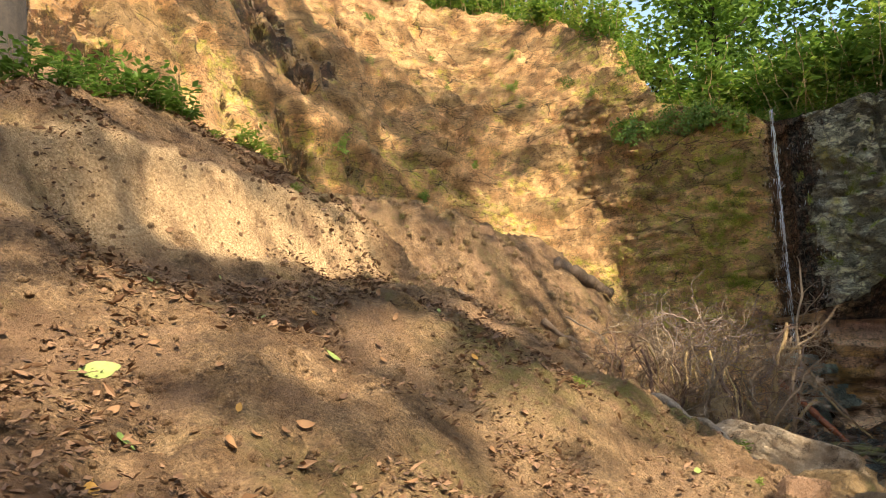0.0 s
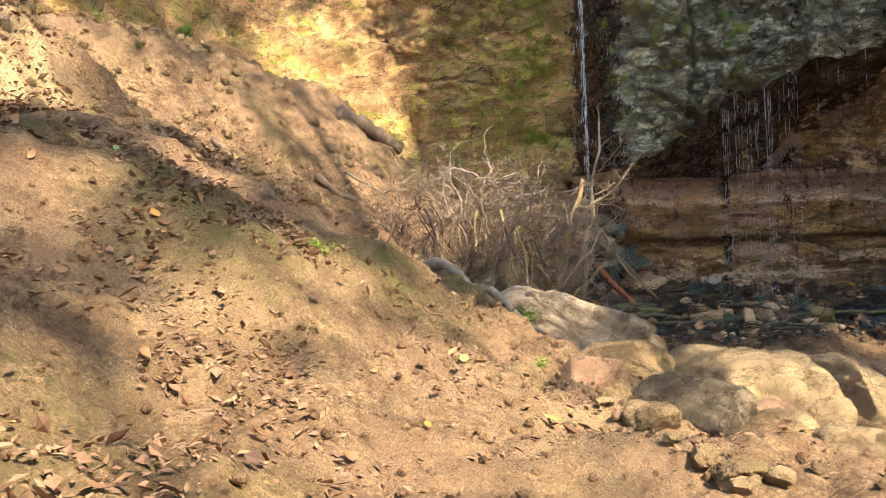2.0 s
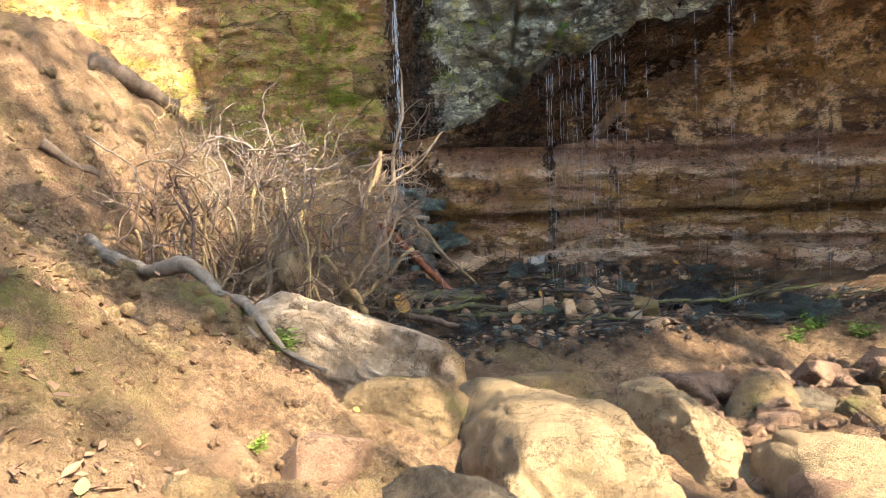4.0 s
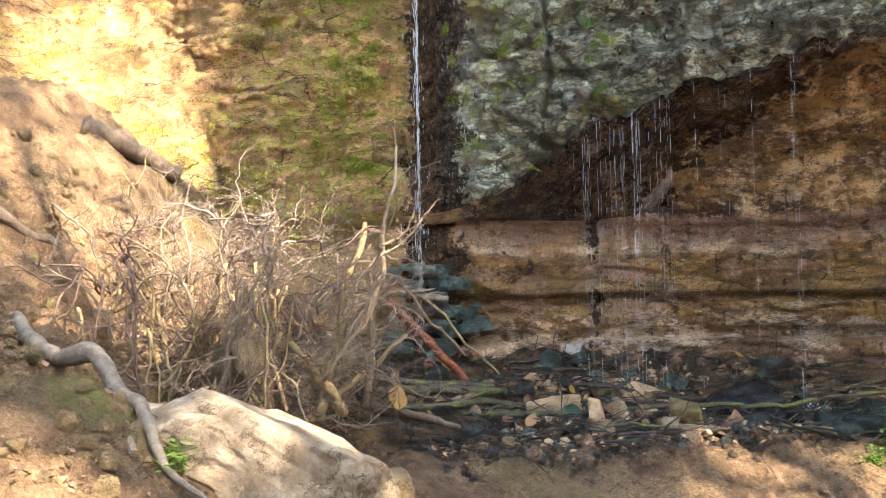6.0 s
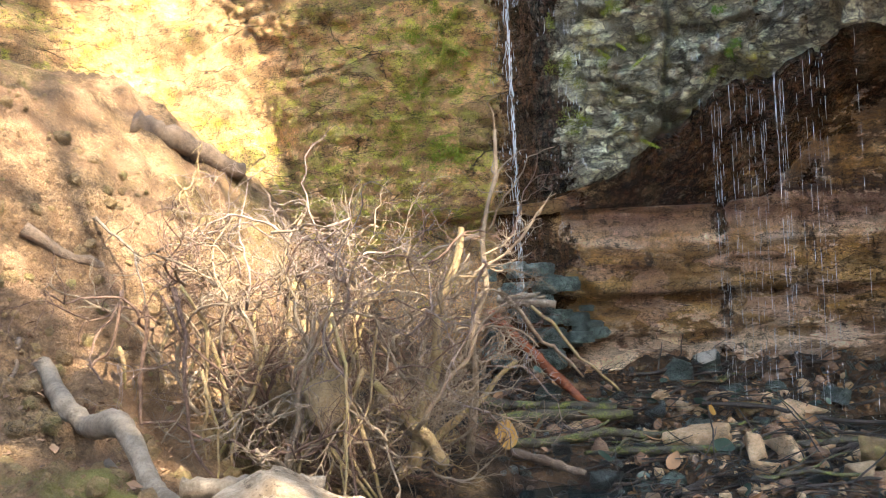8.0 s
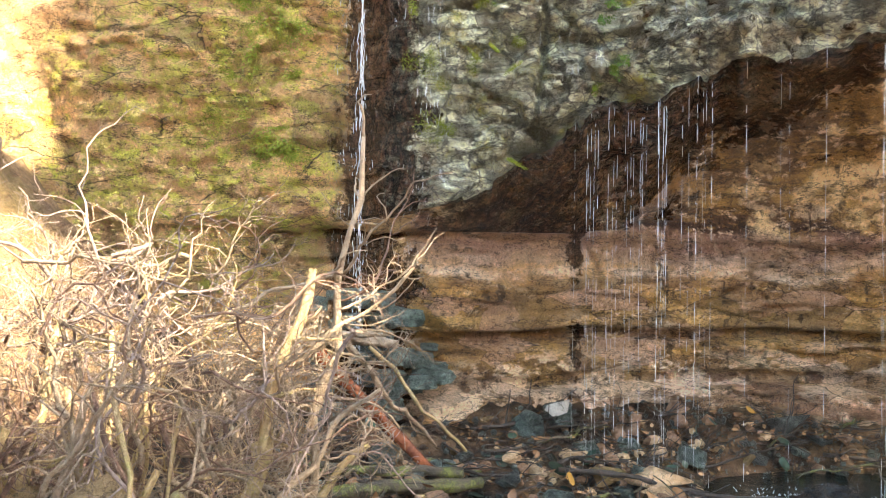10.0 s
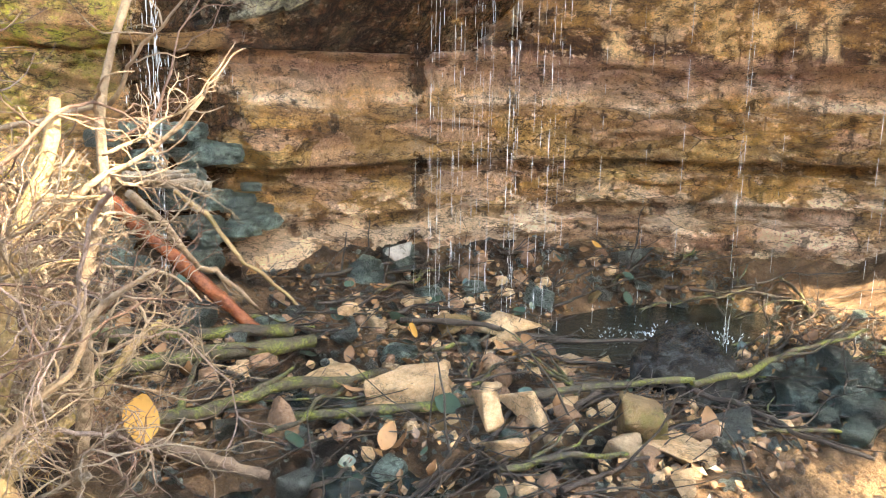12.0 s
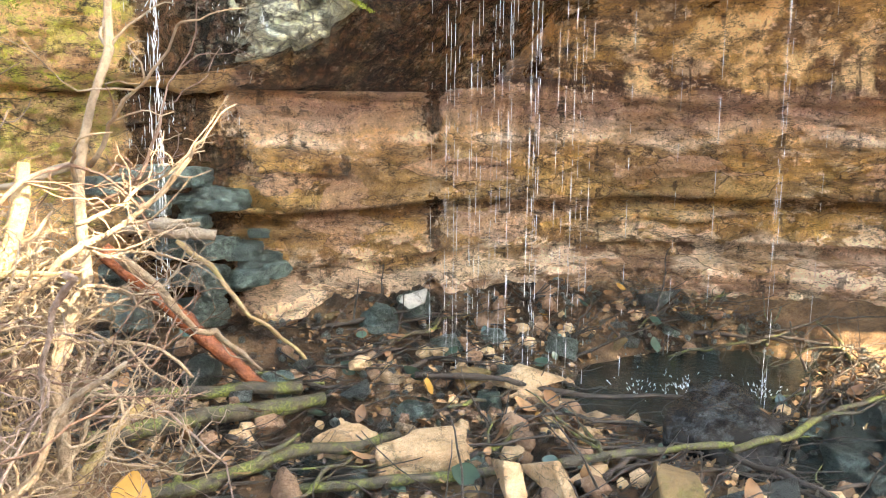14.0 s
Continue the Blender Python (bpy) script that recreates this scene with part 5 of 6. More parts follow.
    for k in range(60):
        x, y = rng.uniform(2.1, 4.4), rng.uniform(3.9, 5.3)
        s = 0.07 + 0.22 * rng.random() ** 2
        me, lab = rng.choice(((pink[1], pinkish), (brown[0], moss), (loaves[2], sand), (earthy, moss)))
        stone("boulder", me, x, y, (s, s * rng.uniform(0.7, 1.1), s * rng.uniform(0.5, 0.8)), rng.uniform(0, 360), 0.15, lab, "rock", g)
    for k in range(150):
        x, y = rng.uniform(4.3, 8.8), rng.uniform(4.9, 7.9)
        if x < 5.3 and y > 5.7:
            continue
        s = 0.12 + 0.5 * rng.random() ** 1.8
        me = rng.choice(pink + pink + brown[:1] + kinds[1:3])
        lab = pinkish if me in pink else (moss if me in brown else sand)
        stone("boulder", me, x, y, (s, s * rng.uniform(0.7, 1.1), s * rng.uniform(0.5, 0.75)), rng.uniform(0, 360), 0.25, lab, "rock", g)


boulders()


# ---- the pool's edge: stones, sticks, leaves ----
def pool_stones():
    g = "stones round the pool"
    mats = ((PALE_ROCK, "pale orange broken sandstone lump"), (PINK_ROCK, "pinkish broken sandstone lump"), (GREY_ROCK, "wet dark grey-green stone"), (BROWN_ROCK, "brown stone with green moss"), (CREAM_ROCK, "cream-orange broken sandstone block"), (GREEN_ROCK, "green-grey angular rock beside the pool"))
    kinds = [[(chip_mesh if i == 5 else block_mesh)("stone", 200 + 10 * i + k, m) for k in range(4)] for i, (m, _) in enumerate(mats)]
    rng = random.Random(23)
    for x, y, s, i, flat in ((6.16, 10.4, 0.3, 4, 0.8), (6.36, 10.3, 0.34, 4, 0.8), (6.6, 10.25, 0.24, 4, 0.8), (6.05, 10.1, 0.32, 4, 0.5), (6.72, 9.87, 0.46, 3, 0.8), (7.21, 9.71, 0.5, 2, 0.3), (7.3, 11.55, 0.5, 4, 0.4), (6.78, 11.03, 0.32, 1, 0.5), (6.95, 11.75, 0.3, 3, 0.7), (7.15, 11.35, 0.26, 4, 0.6), (6.3, 12.1, 0.25, 4, 0.6), (8.3, 10.9, 0.3, 4, 0.5),
                             (5.75, 12.25, 0.3, 5, 0.6), (5.3, 12.35, 0.34, 5, 0.6), (6.75, 12.6, 0.36, 5, 0.8), (7.1, 12.7, 0.34, 5, 0.9), (7.15, 12.3, 0.3, 5, 0.6), (6.5, 12.0, 0.22, 0, 0.7), (7.6, 12.3, 0.28, 5, 0.7), (9.6, 12.3, 0.5, 2, 0.5), (5.1, 11.3, 0.3, 3, 0.5), (6.4, 11.6, 0.3, 5, 0.5), (5.6, 11.05, 0.4, 2, 0.25), (5.45, 11.3, 0.38, 2, 0.25), (6.85, 9.6, 0.5, 4, 0.25), (8.0, 11.95, 0.34, 5, 0.6),
                             (8.1, 9.72, 0.36, 5, 0.75), (8.4, 9.85, 0.34, 5, 0.7), (8.35, 9.5, 0.34, 5, 0.7), (8.6, 9.6, 0.38, 5, 0.7), (8.15, 9.35, 0.36, 5, 0.6), (8.5, 9.25, 0.34, 5, 0.7), (7.9, 9.45, 0.3, 5, 0.6), (8.75, 9.35, 0.36, 5, 0.7), (7.85, 9.2, 0.3, 5, 0.6), (8.3, 9.1, 0.32, 5, 0.6), (8.8, 9.9, 0.4, 5, 0.6)):
        s *= 0.7 if i == 5 else 1.0
        stone("stone", rng.choice(kinds[i]), x, y, (s, s * rng.uniform(0.7, 1.0), s * flat), rng.uniform(0, 360), 0.0, mats[i][1], "stone", g, (rng.uniform(-15, 15), rng.uniform(-15, 15)))
    stone("stone", chip_mesh("stone", 262, BLACK_ROCK, 5), 7.75, 10.25, (0.75, 0.6, 0.6), 20, 0, "black wet rock that the water runs over", "stone", g, (0, -12), top=0.98)
    for x, y, size, turn, lab in ((5.9, 11.6, (0.34, 0.28, 0.28), 25, "cream-orange broken sandstone cube"), (6.06, 10.98, (0.48, 0.3, 0.25), -38, "cream sandstone block with an orange underside")):
        stone("stone", chip_mesh("stone", int(x * 100), CREAM_ROCK, 1), x, y, size, turn, 0.15, lab, "stone", g, (8, -5))
    white = block_mesh("stone", 260, WHITE_ROCK)
    stone("stone", white, 7.02, 12.6, (0.24, 0.2, 0.22), 30, 0.0, "whitish chipped stone among wet leaves", "stone", g, lift=0.08)
    for k in range(150):
        x, y = rng.uniform(4.7, 10.2), rng.uniform(9.2, 12.9)
        if math.hypot((x - 8.7) / 1.1, (y - 11.3) / 0.65) < 1:
            continue
        i = rng.choices(range(6), (2, 3, 4, 2, 3, 2 + 7 * (x > 7.4 and y < 10.2)))[0]
        s = rng.uniform(0.08, 0.26) * (0.7 if i == 5 else 1.0)
        stone("stone", rng.choice(kinds[i]), x, y, (s, s * rng.uniform(0.6, 1.0), s * rng.uniform(0.4, 0.8)), rng.uniform(0, 360), 0.1, mats[i][1], "stone", g, (rng.uniform(-20, 20), rng.uniform(-20, 20)))


pool_stones()


def fall_ledge():
    g = "wet ledge rocks below the fall"
    rng = random.Random(47)
    kinds = [chip_mesh("ledge_rock", 400 + k, GREEN_ROCK) for k in range(5)]
    for k in range(44):
        x = rng.uniform(4.9, 6.1)
        z = rng.uniform(1.35, 2.4) - 0.42 * max(0, x - 5.35)
        size = rng.uniform(0.13, 0.32)
        stone("ledge_rock", kinds[k % 5], x, 13.16 - 0.28 * (2.4 - z) + rng.uniform(-0.08, 0.06), (size, size * 0.7, size * rng.uniform(0.3, 0.55)), rng.uniform(-30, 30), 0, "wet blue-green ledge rock under the falling water", "rock", g, top=z)


fall_ledge()


def stick(rng, a, b, r0, r1, material, label, name="fallen_branch", steps=12, wob=0.04, side=0, group="sticks round the pool"):
    a, b = Vector(a), Vector(b)
    ob = thing(name, label, "branch", group, at=a)
    v, f, pts = limb(rng, (0, 0, 0), b - a, r0 * 0.9, r1 * 0.9, steps + 6, wob, 8, 0.2)
    stem = part("stem", mesh_from("stem", v, f, material), ob)
    for _ in range(side):
        i = rng.randrange(3, steps - 1)
        d = ((b - a).normalized() * 0.7 + Vector((rng.gauss(0, 0.5), rng.gauss(0, 0.5), abs(rng.gauss(0, 0.25))))).normalized()
        v, f, _ = limb(rng, pts[i], pts[i] + d * rng.uniform(0.2, 0.6), r1 * 0.8, r1 * 0.3, 6, 0.12, 5)
        part("twig", mesh_from("twig", v, f, material), stem)
    return ob


def pool_sticks():
    rng = random.Random(29)
    stick(rng, (4.75, 12.4, 1.9), (5.64, 12.22, 0.95), 0.062, 0.05, RED_WOOD, "wet red-brown stripped log leaning from the bush", "leaning_log", wob=0.015)
    stick(rng, (4.95, 12.75, 1.98), (5.5, 12.6, 1.9), 0.05, 0.045, DRY_WOOD, "pale broken branch stub beside the fall", wob=0.03, side=3)
    stick(rng, (5.2, 12.5, 1.9), (6.0, 12.3, 1.05), 0.02, 0.014, BARK, "thin crooked green-brown branch hanging down", wob=0.1)
    stick(rng, (5.3, 11.05, 0.82), (7.45, 10.0, 0.92), 0.034, 0.024, MOSS_WOOD, "long mossy grey-green branch lying across the stones", wob=0.02)
    stick(rng, (7.42, 10.0, 0.9), (9.2, 9.85, 1.0), 0.03, 0.016, MOSS_WOOD, "long forked branch lying across the stones", wob=0.04, side=2)
    stick(rng, (7.42, 10.02, 0.9), (7.5, 8.95, 0.82), 0.022, 0.014, DARK_WOOD, "wet dark branch lying on stones", wob=0.05)
    stick(rng, (6.6, 11.9, 0.95), (8.1, 10.7, 0.85), 0.026, 0.018, DARK_WOOD, "thin wet dark branch above the pool", wob=0.05)
    stick(rng, (4.6, 12.35, 1.05), (5.85, 12.1, 0.95), 0.055, 0.045, MOSS_WOOD, "log covered with bright green moss", wob=0.03)
    stick(rng, (4.5, 11.85, 0.98), (5.9, 11.9, 0.92), 0.062, 0.05, MOSS_WOOD, "rotting log with green moss", wob=0.04)
    stick(rng, (4.3, 11.15, 0.95), (4.95, 10.5, 0.8), 0.05, 0.03, LOG_BARK, "broken branch with peeling brown bark", wob=0.05)
    stick(rng, (4.5, 11.2, 0.9), (6.1, 11.3, 0.85), 0.045, 0.035, MOSS_WOOD, "mossy branch lying among stones", wob=0.05, side=2)
    stick(rng, (2.4, 9.3, 1.22), (3.1, 9.2, 1.2), 0.06, 0.05, DRY_WOOD, "pale log lying behind the sandstone block", "fallen_log", wob=0.02)
    for k in range(115):
        x, y = rng.uniform(4.6, 10.0), rng.uniform(9.3, 12.7)
        a = rng.gauss(0.0, 0.55)
        ln = rng.uniform(0.4, 1.4)
        x2, y2 = x + math.cos(a) * ln, y + math.sin(a) * ln
        y2 = min(y2, 12.7)
        r = rng.uniform(0.006, 0.022)
        stick(rng, (x, y, ground_z(x, y) + 0.05), (x2, y2, ground_z(x2, y2) + 0.07), r, r * 0.6, DARK_WOOD if k % 5 else MOSS_WOOD, "thin wet dark stick lying among the stones", wob=0.07, side=1 + k % 3)
    for k in range(16):
        x, y = rng.uniform(7.6, 9.2), rng.uniform(9.0, 10.6)
        r = rng.uniform(0.008, 0.016)
        x2, y2 = x + rng.uniform(0.8, 1.6), y + rng.uniform(0.2, 0.7)
        stick(rng, (x, y, ground_z(x, y) + 0.05), (x2, y2, ground_z(x2, y2) + 0.12), r, r * 0.6, DARK_WOOD, "thin wet dark stick lying among the stones", wob=0.06, side=2)


pool_sticks()


# ---- fallen leaves ----
def fallen_leaves():
    rng = random.Random(31)
    kinds = ((leaf_mesh("fallen_leaf", GREEN_LEAF, 1, 0.62, 0.3), "pale green fallen leaf lying on the earth"), (leaf_mesh("fallen_leaf", YELLOW_LEAF, 1, 0.55, 0.35), "yellow fallen leaf lying on the earth"), (leaf_mesh("fallen_leaf", BROWN_LEAF, 1, 0.6, 0.7), "curled brown fallen leaf lying on the earth"), (leaf_mesh("fallen_leaf", DARK_LEAF, 1, 0.75, 0.2), "broad wet dark leaf among the stones"))

    def drop(i, x, y, size, lift=0.02, tilt=None):
        d = 0.06
        gx, gy = (ground_z(x + d, y) - ground_z(x - d, y)) / (2 * d), (ground_z(x, y + d) - ground_z(x, y - d)) / (2 * d)
        n = Vector((-gx, -gy, 1)).normalized()
        q = Vector((0, 0, 1)).rotation_difference(n).to_matrix().to_4x4()
        ob = tagged(new("fallen_leaf", kinds[i][0]), kinds[i][1], "leaf", "fallen leaves")
        tx, ty = tilt or (rng.gauss(0, 10), rng.gauss(0, 10))
        ob.matrix_world = Matrix.Translation((x, y, ground_z(x, y) + lift)) @ q @ pose(0, 0, 0, tx, ty, rng.uniform(0, 360)) @ Matrix.Scale(size, 4)

    for i, x, y, s in ((0, -1.12, 3.3, 0.12), (0, -1.42, 3.72, 0.17), (0, -1.66, 4.83, 0.1), (0, -1.0, 4.75, 0.1), (0, -0.8, 5.33, 0.1), (0, -0.55, 4.6, 0.09), (1, -0.12, 3.3, 0.1), (1, 0.1, 3.45, 0.09), (0, 0.35, 3.4, 0.1), (2, -0.75, 3.4, 0.1), (1, -1.05, 2.9, 0.1), (1, 1.28, 4.75, 0.06), (0, 1.6, 5.5, 0.07), (1, 2.83, 6.95, 0.07), (2, 0.0, 3.0, 0.12), (0, 1.9, 5.1, 0.1)):
        drop(i, x, y, s)
    for k in range(135):
        x = rng.uniform(-1.9, 1.2)
        y = rng.uniform(2.3, 6.0)
        drop(rng.choices((0, 1, 2), (0.3, 0.4, 9))[0], x, y, rng.uniform(0.035, 0.085), tilt=(rng.gauss(0, 18), rng.gauss(0, 18)))
    big = tagged(new("fallen_leaf", leaf_mesh("fallen_leaf", YELLOW_LEAF, 1, 0.85, 0.35)), "large curled yellow-brown leaf caught among roots", "leaf", "fallen leaves")
    big.matrix_world = pose(4.5, 10.95, 1.02, 62, 0, 25) @ pose(0, 0, 0, 0, 0, 60) @ Matrix.Scale(0.24, 4)
    for k in range(145):
        x, y = rng.uniform(4.8, 9.6), rng.uniform(9.4, 12.7)
        drop(rng.choices((1, 2, 3), (0.5, 6, 6))[0], x, y, rng.uniform(0.06, 0.17), rng.uniform(0.03, 0.1), (rng.gauss(0, 30), rng.gauss(0, 30)))


fallen_leaves()


def litter():
    """Crumbled leaves, clods and grit, too many to count."""
    rng = random.Random(37)
    verts, faces = [], []
    n = 0
    while n < 20000:
        x, y = rng.uniform(-3.0, 3.6), rng.uniform(1.6, 11.0)
        if x > float(np.interp(y, FOOT_Y, FOOT_X)) + 1.4 or fbm(Vector((x * 0.9, y * 0.9, 40)), 3) + 0.3 * rng.random() < 0.2:
            continue
        if x > 0.9 and y > 4.4 and rng.random() < 0.75:
            continue
        s = rng.uniform(0.008, 0.027 if n % 6 else 0.045)
        p = Vector((x, y, ground_z(x, y) + 0.012))
        a = rng.uniform(0, 2 * math.pi)
        d = Vector((math.cos(a), math.sin(a), rng.gauss(0.1, 0.4)))
        add_leaf(verts, faces, p, d, Vector((rng.gauss(0, 0.5), rng.gauss(0, 0.5), 1)), s * 2, s * rng.uniform(0.7, 1.3))
        n += 1
    tagged(new("leaf_litter", mesh_from("leaf_litter", verts, faces, LITTER, False)), "scattered crumbled brown leaf litter on the earth", "leaf litter", kind="stuff")
    verts, faces = [], []
    for _ in range(3600):
        x, y = rng.uniform(4.5, 10.0), rng.uniform(9.2, 12.9)
        if math.hypot((x - 8.7) / 1.15, (y - 11.3) / 0.7) < 1 or fbm(Vector((x * 1.3, y * 1.3, 50)), 3) < -0.12:
            continue
        a, size = rng.uniform(0, 2 * math.pi), rng.uniform(0.015, 0.05)
        d = Vector((math.cos(a), math.sin(a), rng.gauss(0.1, 0.5)))
        add_leaf(verts, faces, Vector((x, y, max(LEVEL, ground_z(x, y)) + rng.uniform(0.01, 0.05))), d, Vector((rng.gauss(0, 0.6), rng.gauss(0, 0.6), 1)), size * 1.6, size)
    tagged(new("wet_leaf_litter", mesh_from("wet_leaf_litter", verts, faces, WET_LITTER, False)), "wet orange and brown leaf litter round the pool", "leaf litter", kind="stuff")
    verts, faces = [], []
    for _ in range(900):
        x, y = rng.uniform(4.5, 10.2), rng.uniform(9.2, 12.8)
        if math.hypot((x - 8.6) / 1.3, (y - 11.2) / 0.85) < 1:
            continue
        a, ln = rng.gauss(0, 0.9), rng.uniform(0.12, 0.6)
        z = max(LEVEL, ground_z(x, y)) + rng.uniform(0.01, 0.1)
        pts = crooked(rng, (x, y, z), (math.cos(a), math.sin(a), rng.gauss(0, 0.12)), ln, 5, 0.16)
        r = rng.uniform(0.002, 0.007)
        tube(verts, faces, pts, [r * (1 - 0.1 * i) for i in range(6)], 5)
    tagged(new("twig_litter", mesh_from("twig_litter", verts, faces, DARK_WOOD)), "thin black wet twigs scattered round the pool", "twigs", kind="stuff")
    shapes = []
    for k in range(5):
        bm = bmesh.new()
        bmesh.ops.create_icosphere(bm, subdivisions=1, radius=0.5)
        for v in bm.verts:
            v.co *= 1 + rng.uniform(-0.3, 0.25)
        bm.verts.ensure_lookup_table()
        shapes.append(([v.co.copy() for v in bm.verts], [tuple(v.index for v in f.verts) for f in bm.faces]))
        bm.free()
    for name, mat, count, area, sizes, lab in (("earth_clods", EARTH, 11000, (-3, 1.6, 4.2, 11.6), (0.008, 0.05), "loose earth clods and grit on the slope"), ("slope_rubble", BROWN_ROCK, 1500, (-1.2, 7.0, 2.6, 12.2), (0.02, 0.13), "broken stones and rubble on the earth slope"), ("pink_rubble", PINK_ROCK, 420, (5.0, 9.2, 9.8, 12.7), (0.025, 0.17), "broken pink sandstone rubble round the pool"), ("path_rubble", PINK_ROCK, 900, (4.4, 4.8, 9.2, 8.6), (0.02, 0.12), "reddish broken stones beside the path"), ("pool_gravel", WET_GRAVEL, 2300, (4.4, 9.0, 10.4, 13.0), (0.02, 0.07), "wet gravel of broken sandstone round the pool"), ("pale_chips", CREAM_ROCK, 520, (5.2, 9.3, 9.4, 12.5), (0.03, 0.13), "pale orange chips of sandstone round the pool"), ("dark_gravel", GREY_ROCK, 2600, (4.4, 9.2, 10.4, 13.0), (0.02, 0.08), "wet dark gravel and rotten bits round the pool")):
        verts, faces = [], []
        for _ in range(count):
            x, y = rng.uniform(area[0], area[2]), rng.uniform(area[1], area[3])
            s = sizes[0] + (sizes[1] - sizes[0]) * rng.random() ** 3
            sv, sf = rng.choice(shapes)
            z = ground_z(x, y) + s * 0.15
            q = Euler((rng.uniform(0, 6), rng.uniform(0, 6), rng.uniform(0, 6))).to_matrix()
            b = len(verts)
            verts += [q @ c * s + Vector((x, y, z)) for c in sv]
            faces += [tuple(b + i for i in f) for f in sf]
        tagged(new(name, mesh_from(name, verts, faces, mat, False)), lab, "gravel", kind="stuff")


litter()


# ---- falling water ----
def falling_water():
    rng = random.Random(41)
    ob = thing("waterfall", "thin white stream of water falling down the cliff", "waterfall", at=(5.25, 13.05, 0.8))
    for k in range(7):
        verts, faces = [], []
        x, y = rng.gauss(0, 0.022), rng.gauss(-0.12, 0.03)
        z = 5.5
        pts, rad = [], []
        spread_k = rng.gauss(0, 0.03)
        while z > 0.0:
            f = 1 - z / 5.5
            pts.append(Vector((x + spread_k * f + rng.gauss(0, 0.006), y - 0.1 * f + rng.gauss(0, 0.006), z)))
            rad.append(rng.uniform(0.001, 0.0048) * (1.3 - 0.6 * f))
            z -= rng.uniform(0.03, 0.09)
            if rng.random() < 0.12 + 0.2 * f and len(pts) > 3:
                tube(verts, faces, pts, rad, 5)
                pts, rad = [], []
                z -= rng.uniform(0.02, 0.12)
        if len(pts) > 2:
            tube(verts, faces, pts, rad, 5)
        tagged(part("strand", mesh_from("strand", verts, faces, FALL), ob), kind="stuff")
    drip = thing("dripping_water", "curtain of thin drips falling from the overhang's edge", "waterfall", at=(7.5, 11.5, 0.8))
    st = spread(CLIFF_ROWS, 400)
    for k in range(44):
        f = rng.choice((6.3, 6.35, 6.7, 6.75, 6.8, 7.1, 7.5, 7.6, 7.9, 8.1, 8.3, 8.6)) + rng.gauss(0, 0.15)
        e = st[int(f / (len(CLIFF_ROWS) - 1) * 399)]
        x, y, z = e[4] - 7.5 + rng.gauss(0, 0.04), e[5] - 11.5 - 0.08 + rng.gauss(0, 0.05), e[6] - 0.8 + rng.uniform(-0.1, 0.15)
        verts, faces = [], []
        r = rng.uniform(0.0008, 0.0018)
        full = rng.uniform(0.5, 1.0)
        while z > 0.0 and rng.random() < 0.985:
            ln = rng.uniform(0.05, 0.5) ** 1.3 * full
            tube(verts, faces, [Vector((x, y, z)), Vector((x, y, z - ln * 0.6)), Vector((x, y, z - ln))], [r * 0.5, r, r * 0.8], 5)
            z -= ln + rng.uniform(0.02, 0.22)
            x += rng.gauss(0, 0.003)
        if verts:
            tagged(part("strand", mesh_from("strand", verts, faces, FILM), drip), kind="stuff")


falling_water()


def pool_splash():
    rng = random.Random(59)
    ob = thing("water_splash", "white droplets splashing up where drips hit the pool", "water", kind="stuff", at=(8.5, 11.1, LEVEL))
    for cx, cy, count in ((0, 0, 90), (0.35, -0.35, 60), (-0.35, 0.2, 40)):
        verts, faces = [], []
        for _ in range(count):
            a, r = rng.uniform(0, 2 * math.pi), abs(rng.gauss(0, 0.13))
            p = Vector((cx + math.cos(a) * r, cy + math.sin(a) * r, 0.004 + abs(rng.gauss(0, 0.05))))
            d = Vector((math.cos(a), math.sin(a), 1.2)) * rng.uniform(0.006, 0.02)
            w = rng.uniform(0.0015, 0.004)
            tube(verts, faces, [p, p + d * 0.5, p + d], [w * 0.5, w, w * 0.4], 5)
        tagged(part("droplets", mesh_from("droplets", verts, faces, FILM), ob), kind="stuff")


pool_splash()


# ---- tufts of moss and ferns on the cliff ----
def on_face(faces_of, x, z):
    """The place of the cliff's face at x and height z, and its normal."""
    return faces_of.ray_cast(Vector((x - 0.8, 8.5, z - 0.2)), Vector((0.16, 1, 0.04)).normalized(), 12)[:2]


def tuft_meshes(seed, size, count, material):
    rng = random.Random(seed)
    verts, faces = [], []
    for _ in range(count):
        a, r = rng.uniform(0, 2 * math.pi), size * rng.random() ** 0.7
        p = Vector((math.cos(a) * r, math.sin(a) * r * 0.8, rng.uniform(-0.01, 0.02)))
        d = Vector((rng.gauss(0, 0.6), rng.gauss(0, 0.6), 0.6))
        add_leaf(verts, faces, p, d, Vector((rng.gauss(0, 1), rng.gauss(0, 1), 0.6)), rng.uniform(0.01, 0.026), rng.uniform(0.006, 0.013))
    return mesh_from("moss_tuft", verts, faces, material, False)


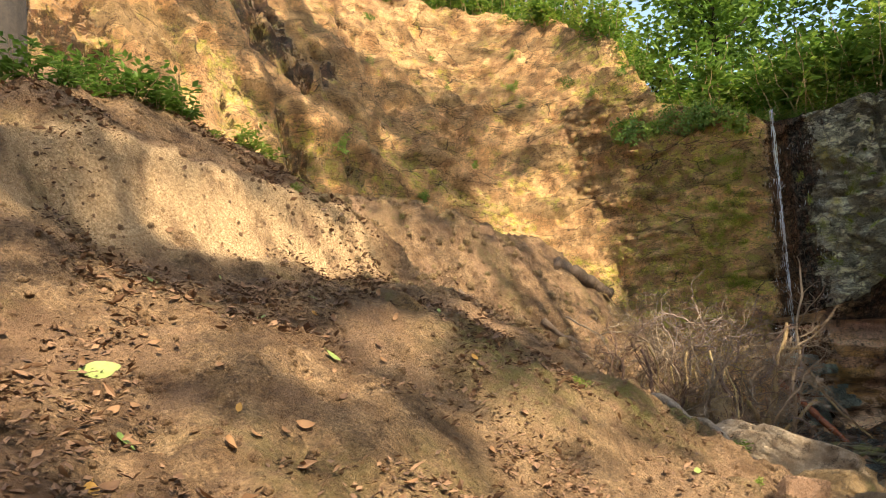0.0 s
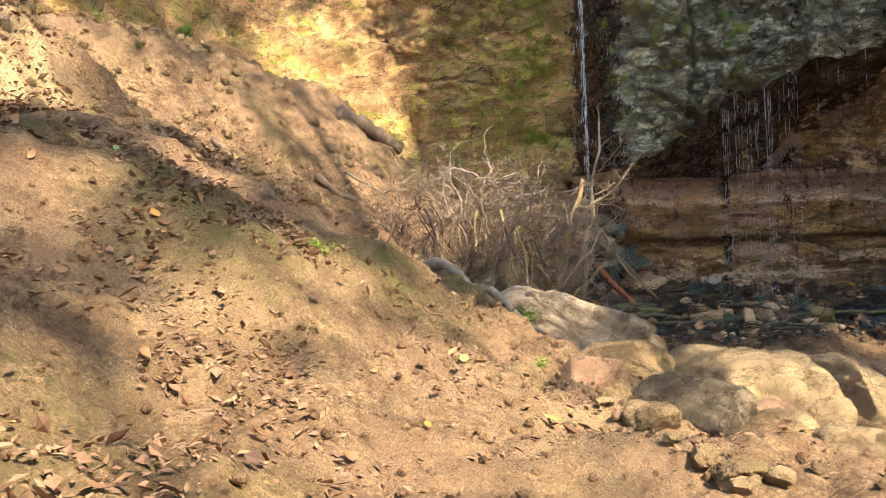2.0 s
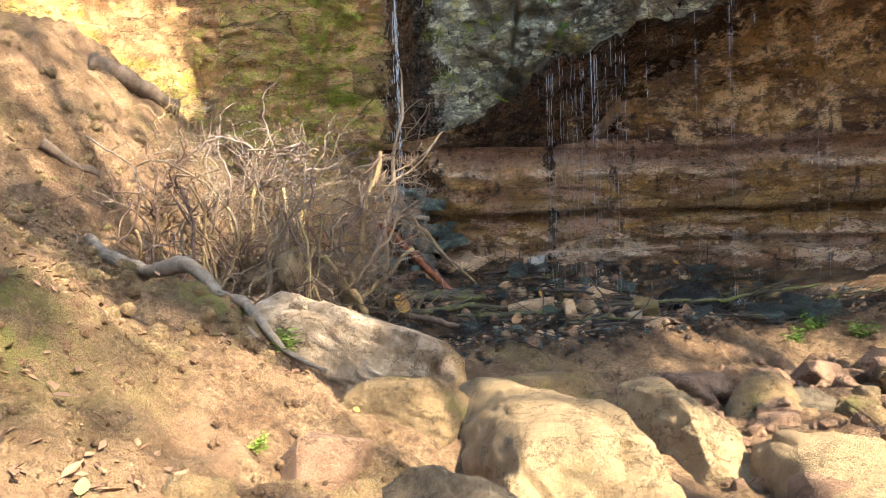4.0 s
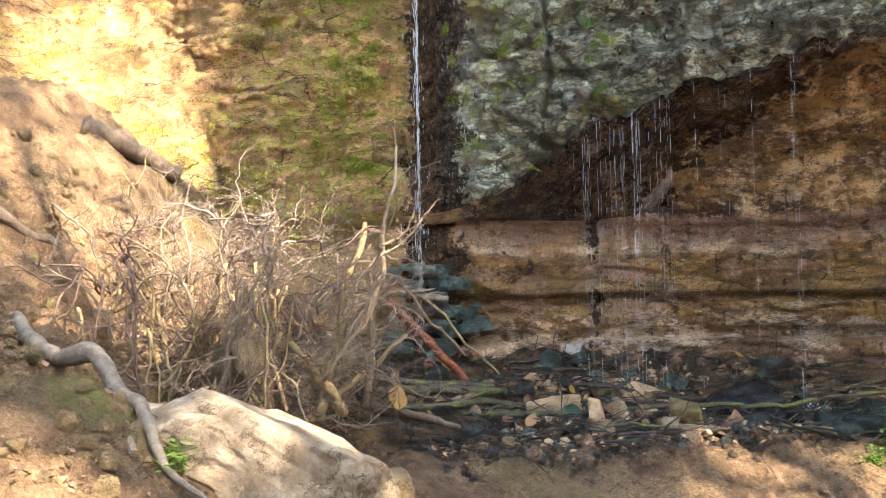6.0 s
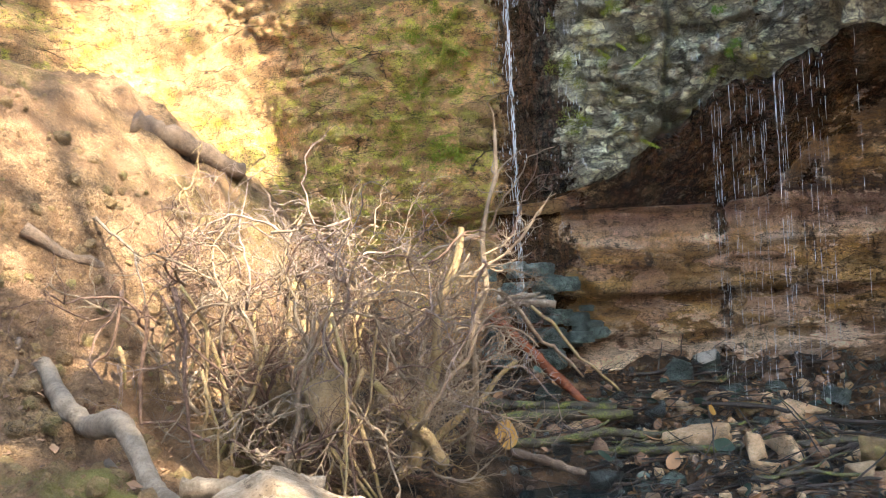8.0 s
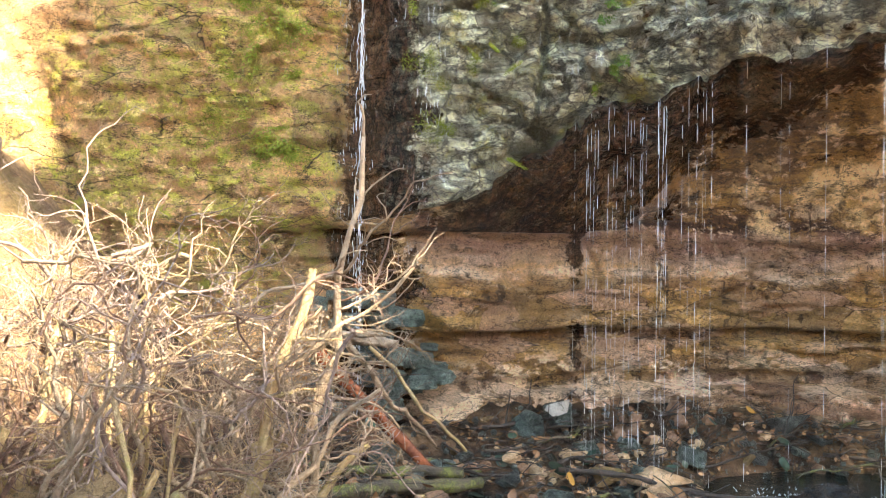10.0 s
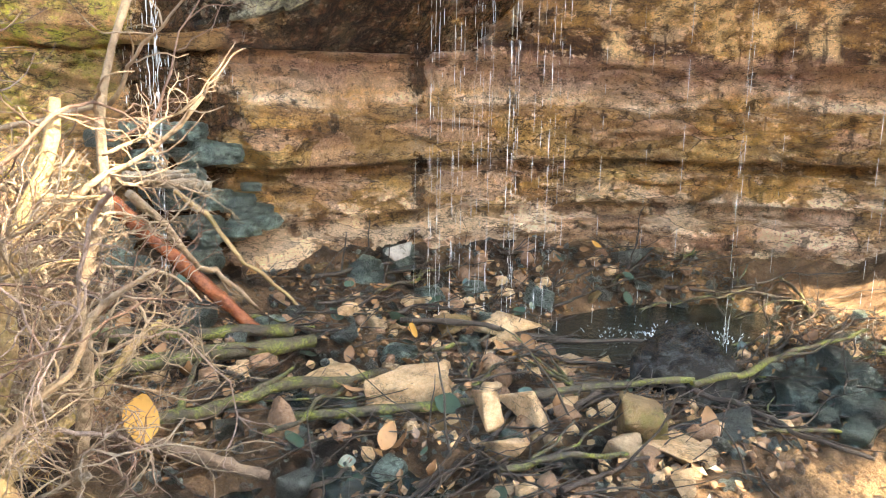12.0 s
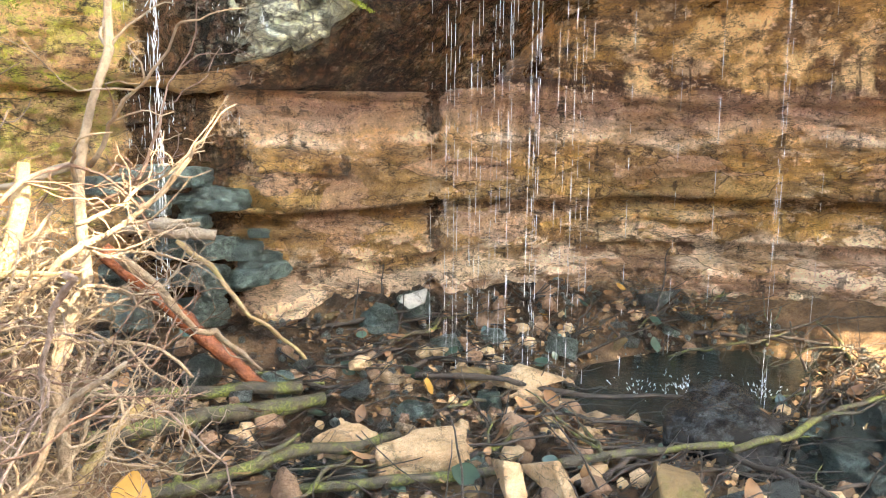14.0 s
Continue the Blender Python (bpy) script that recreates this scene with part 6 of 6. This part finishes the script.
def cliff_tufts():
    rng = random.Random(43)
    tree_of = {n: BVHTree.FromObject(bpy.data.objects[n], bpy.context.evaluated_depsgraph_get()) for n in ("cliff", "bowl_slope")}
    fern = [shrub_meshes(300 + k, 0.24, 0.2, 8, 110, 0.07, GREEN if k else LIME) for k in range(2)]
    moss = [tuft_meshes(320 + k, 0.1 + 0.04 * k, 330, MOSS_TUFT) for k in range(3)]

    def stick_on(which, x, z, make):
        p, n = on_face(tree_of[which], x, z)
        if p is None:
            return
        if n.y > 0:
            n = -n
        make(Matrix.Translation(p + n * 0.01) @ n.to_track_quat("Z", "Y").to_matrix().to_4x4() @ pose(0, 0, 0, 0, 0, rng.uniform(0, 360)))

    def fern_at(s):
        return lambda m: place_shrub(rng.choice(fern), m @ Matrix.Scale(s, 4), "small green fern growing from the cliff", "ferns on the cliff", "fern")

    def moss_at(s):
        def make(m):
            tagged(new("moss_tuft", rng.choice(moss)), "bright yellow-green cushion of moss on the cliff", "moss", "moss on the cliff", "stuff").matrix_world = m @ Matrix.Scale(s, 4)
        return make

    # thin films of water running down the wet rock; on the slab, modelled highlights
    run = thing("trickling_water", "trickles of water down the dark wet rock, also modelling its white glints", "water", kind="stuff", at=(5.5, 12.5, 3.0))
    for count, x0, x1, z0, z1, slant in ((620, 5.18, 6.05, 2.5, 5.8, 0.0), (60, 6.0, 6.5, 4.9, 5.8, 0.0), (380, 6.35, 8.6, 4.0, 5.9, 0.45)):
        verts, faces = [], []
        for _ in range(count):
            x, z = rng.uniform(x0, x1), rng.uniform(z0, z1)
            if z < 4.15 + slant * (x - 6.9) and slant or fbm(Vector((x * 2.2, 3, z * 1.2)), 3) < -0.02:
                continue
            length, base = rng.uniform(0.02, 0.11), Vector((5.5, 12.5, 3.0))
            p, n = on_face(tree_of["cliff"], x, z)
            q, _ = on_face(tree_of["cliff"], x, z - length)
            if p is None or q is None or (p - q).length > length * 1.6:
                continue
            lift = (n if n.y < 0 else -n) * 0.006 - base
            r = rng.uniform(0.0012, 0.0032)
            tube(verts, faces, [p + lift, p.lerp(q, 0.5) + lift + Vector((rng.gauss(0, 0.003), 0, 0)), q + lift], [r * 0.4, r, r * 0.5], 5)
        if verts:
            tagged(part("trickle", mesh_from("trickle", verts, faces, FILM), run), kind="stuff")

    for k in range(26):
        stick_on("cliff", rng.uniform(2.9, 5.0), rng.uniform(6.15, 6.6), fern_at(rng.uniform(0.7, 1.3)))
    for k in range(14):
        stick_on("cliff", rng.gauss(7.25, 0.14), rng.uniform(4.1, 5.6), fern_at(rng.uniform(0.25, 0.5)))
    for k in range(6):
        stick_on("cliff", rng.uniform(6.2, 8.2), rng.uniform(4.6, 6.0), fern_at(rng.uniform(0.15, 0.3)))
    for k in range(34):
        x = 4.85 - abs(rng.gauss(0, 0.3))
        stick_on("cliff", x, rng.uniform(3.4, 6.0), moss_at(rng.uniform(0.6, 1.5)))
    for k in range(22):
        stick_on("cliff", rng.uniform(5.7, 6.9), rng.uniform(3.3, 5.6), moss_at(rng.uniform(0.4, 1.0)))
    for k in range(16):
        stick_on("bowl_slope", rng.uniform(-2.5, 3.0), rng.uniform(5.0, 10.0), fern_at(rng.uniform(0.4, 1.0)))


cliff_tufts()
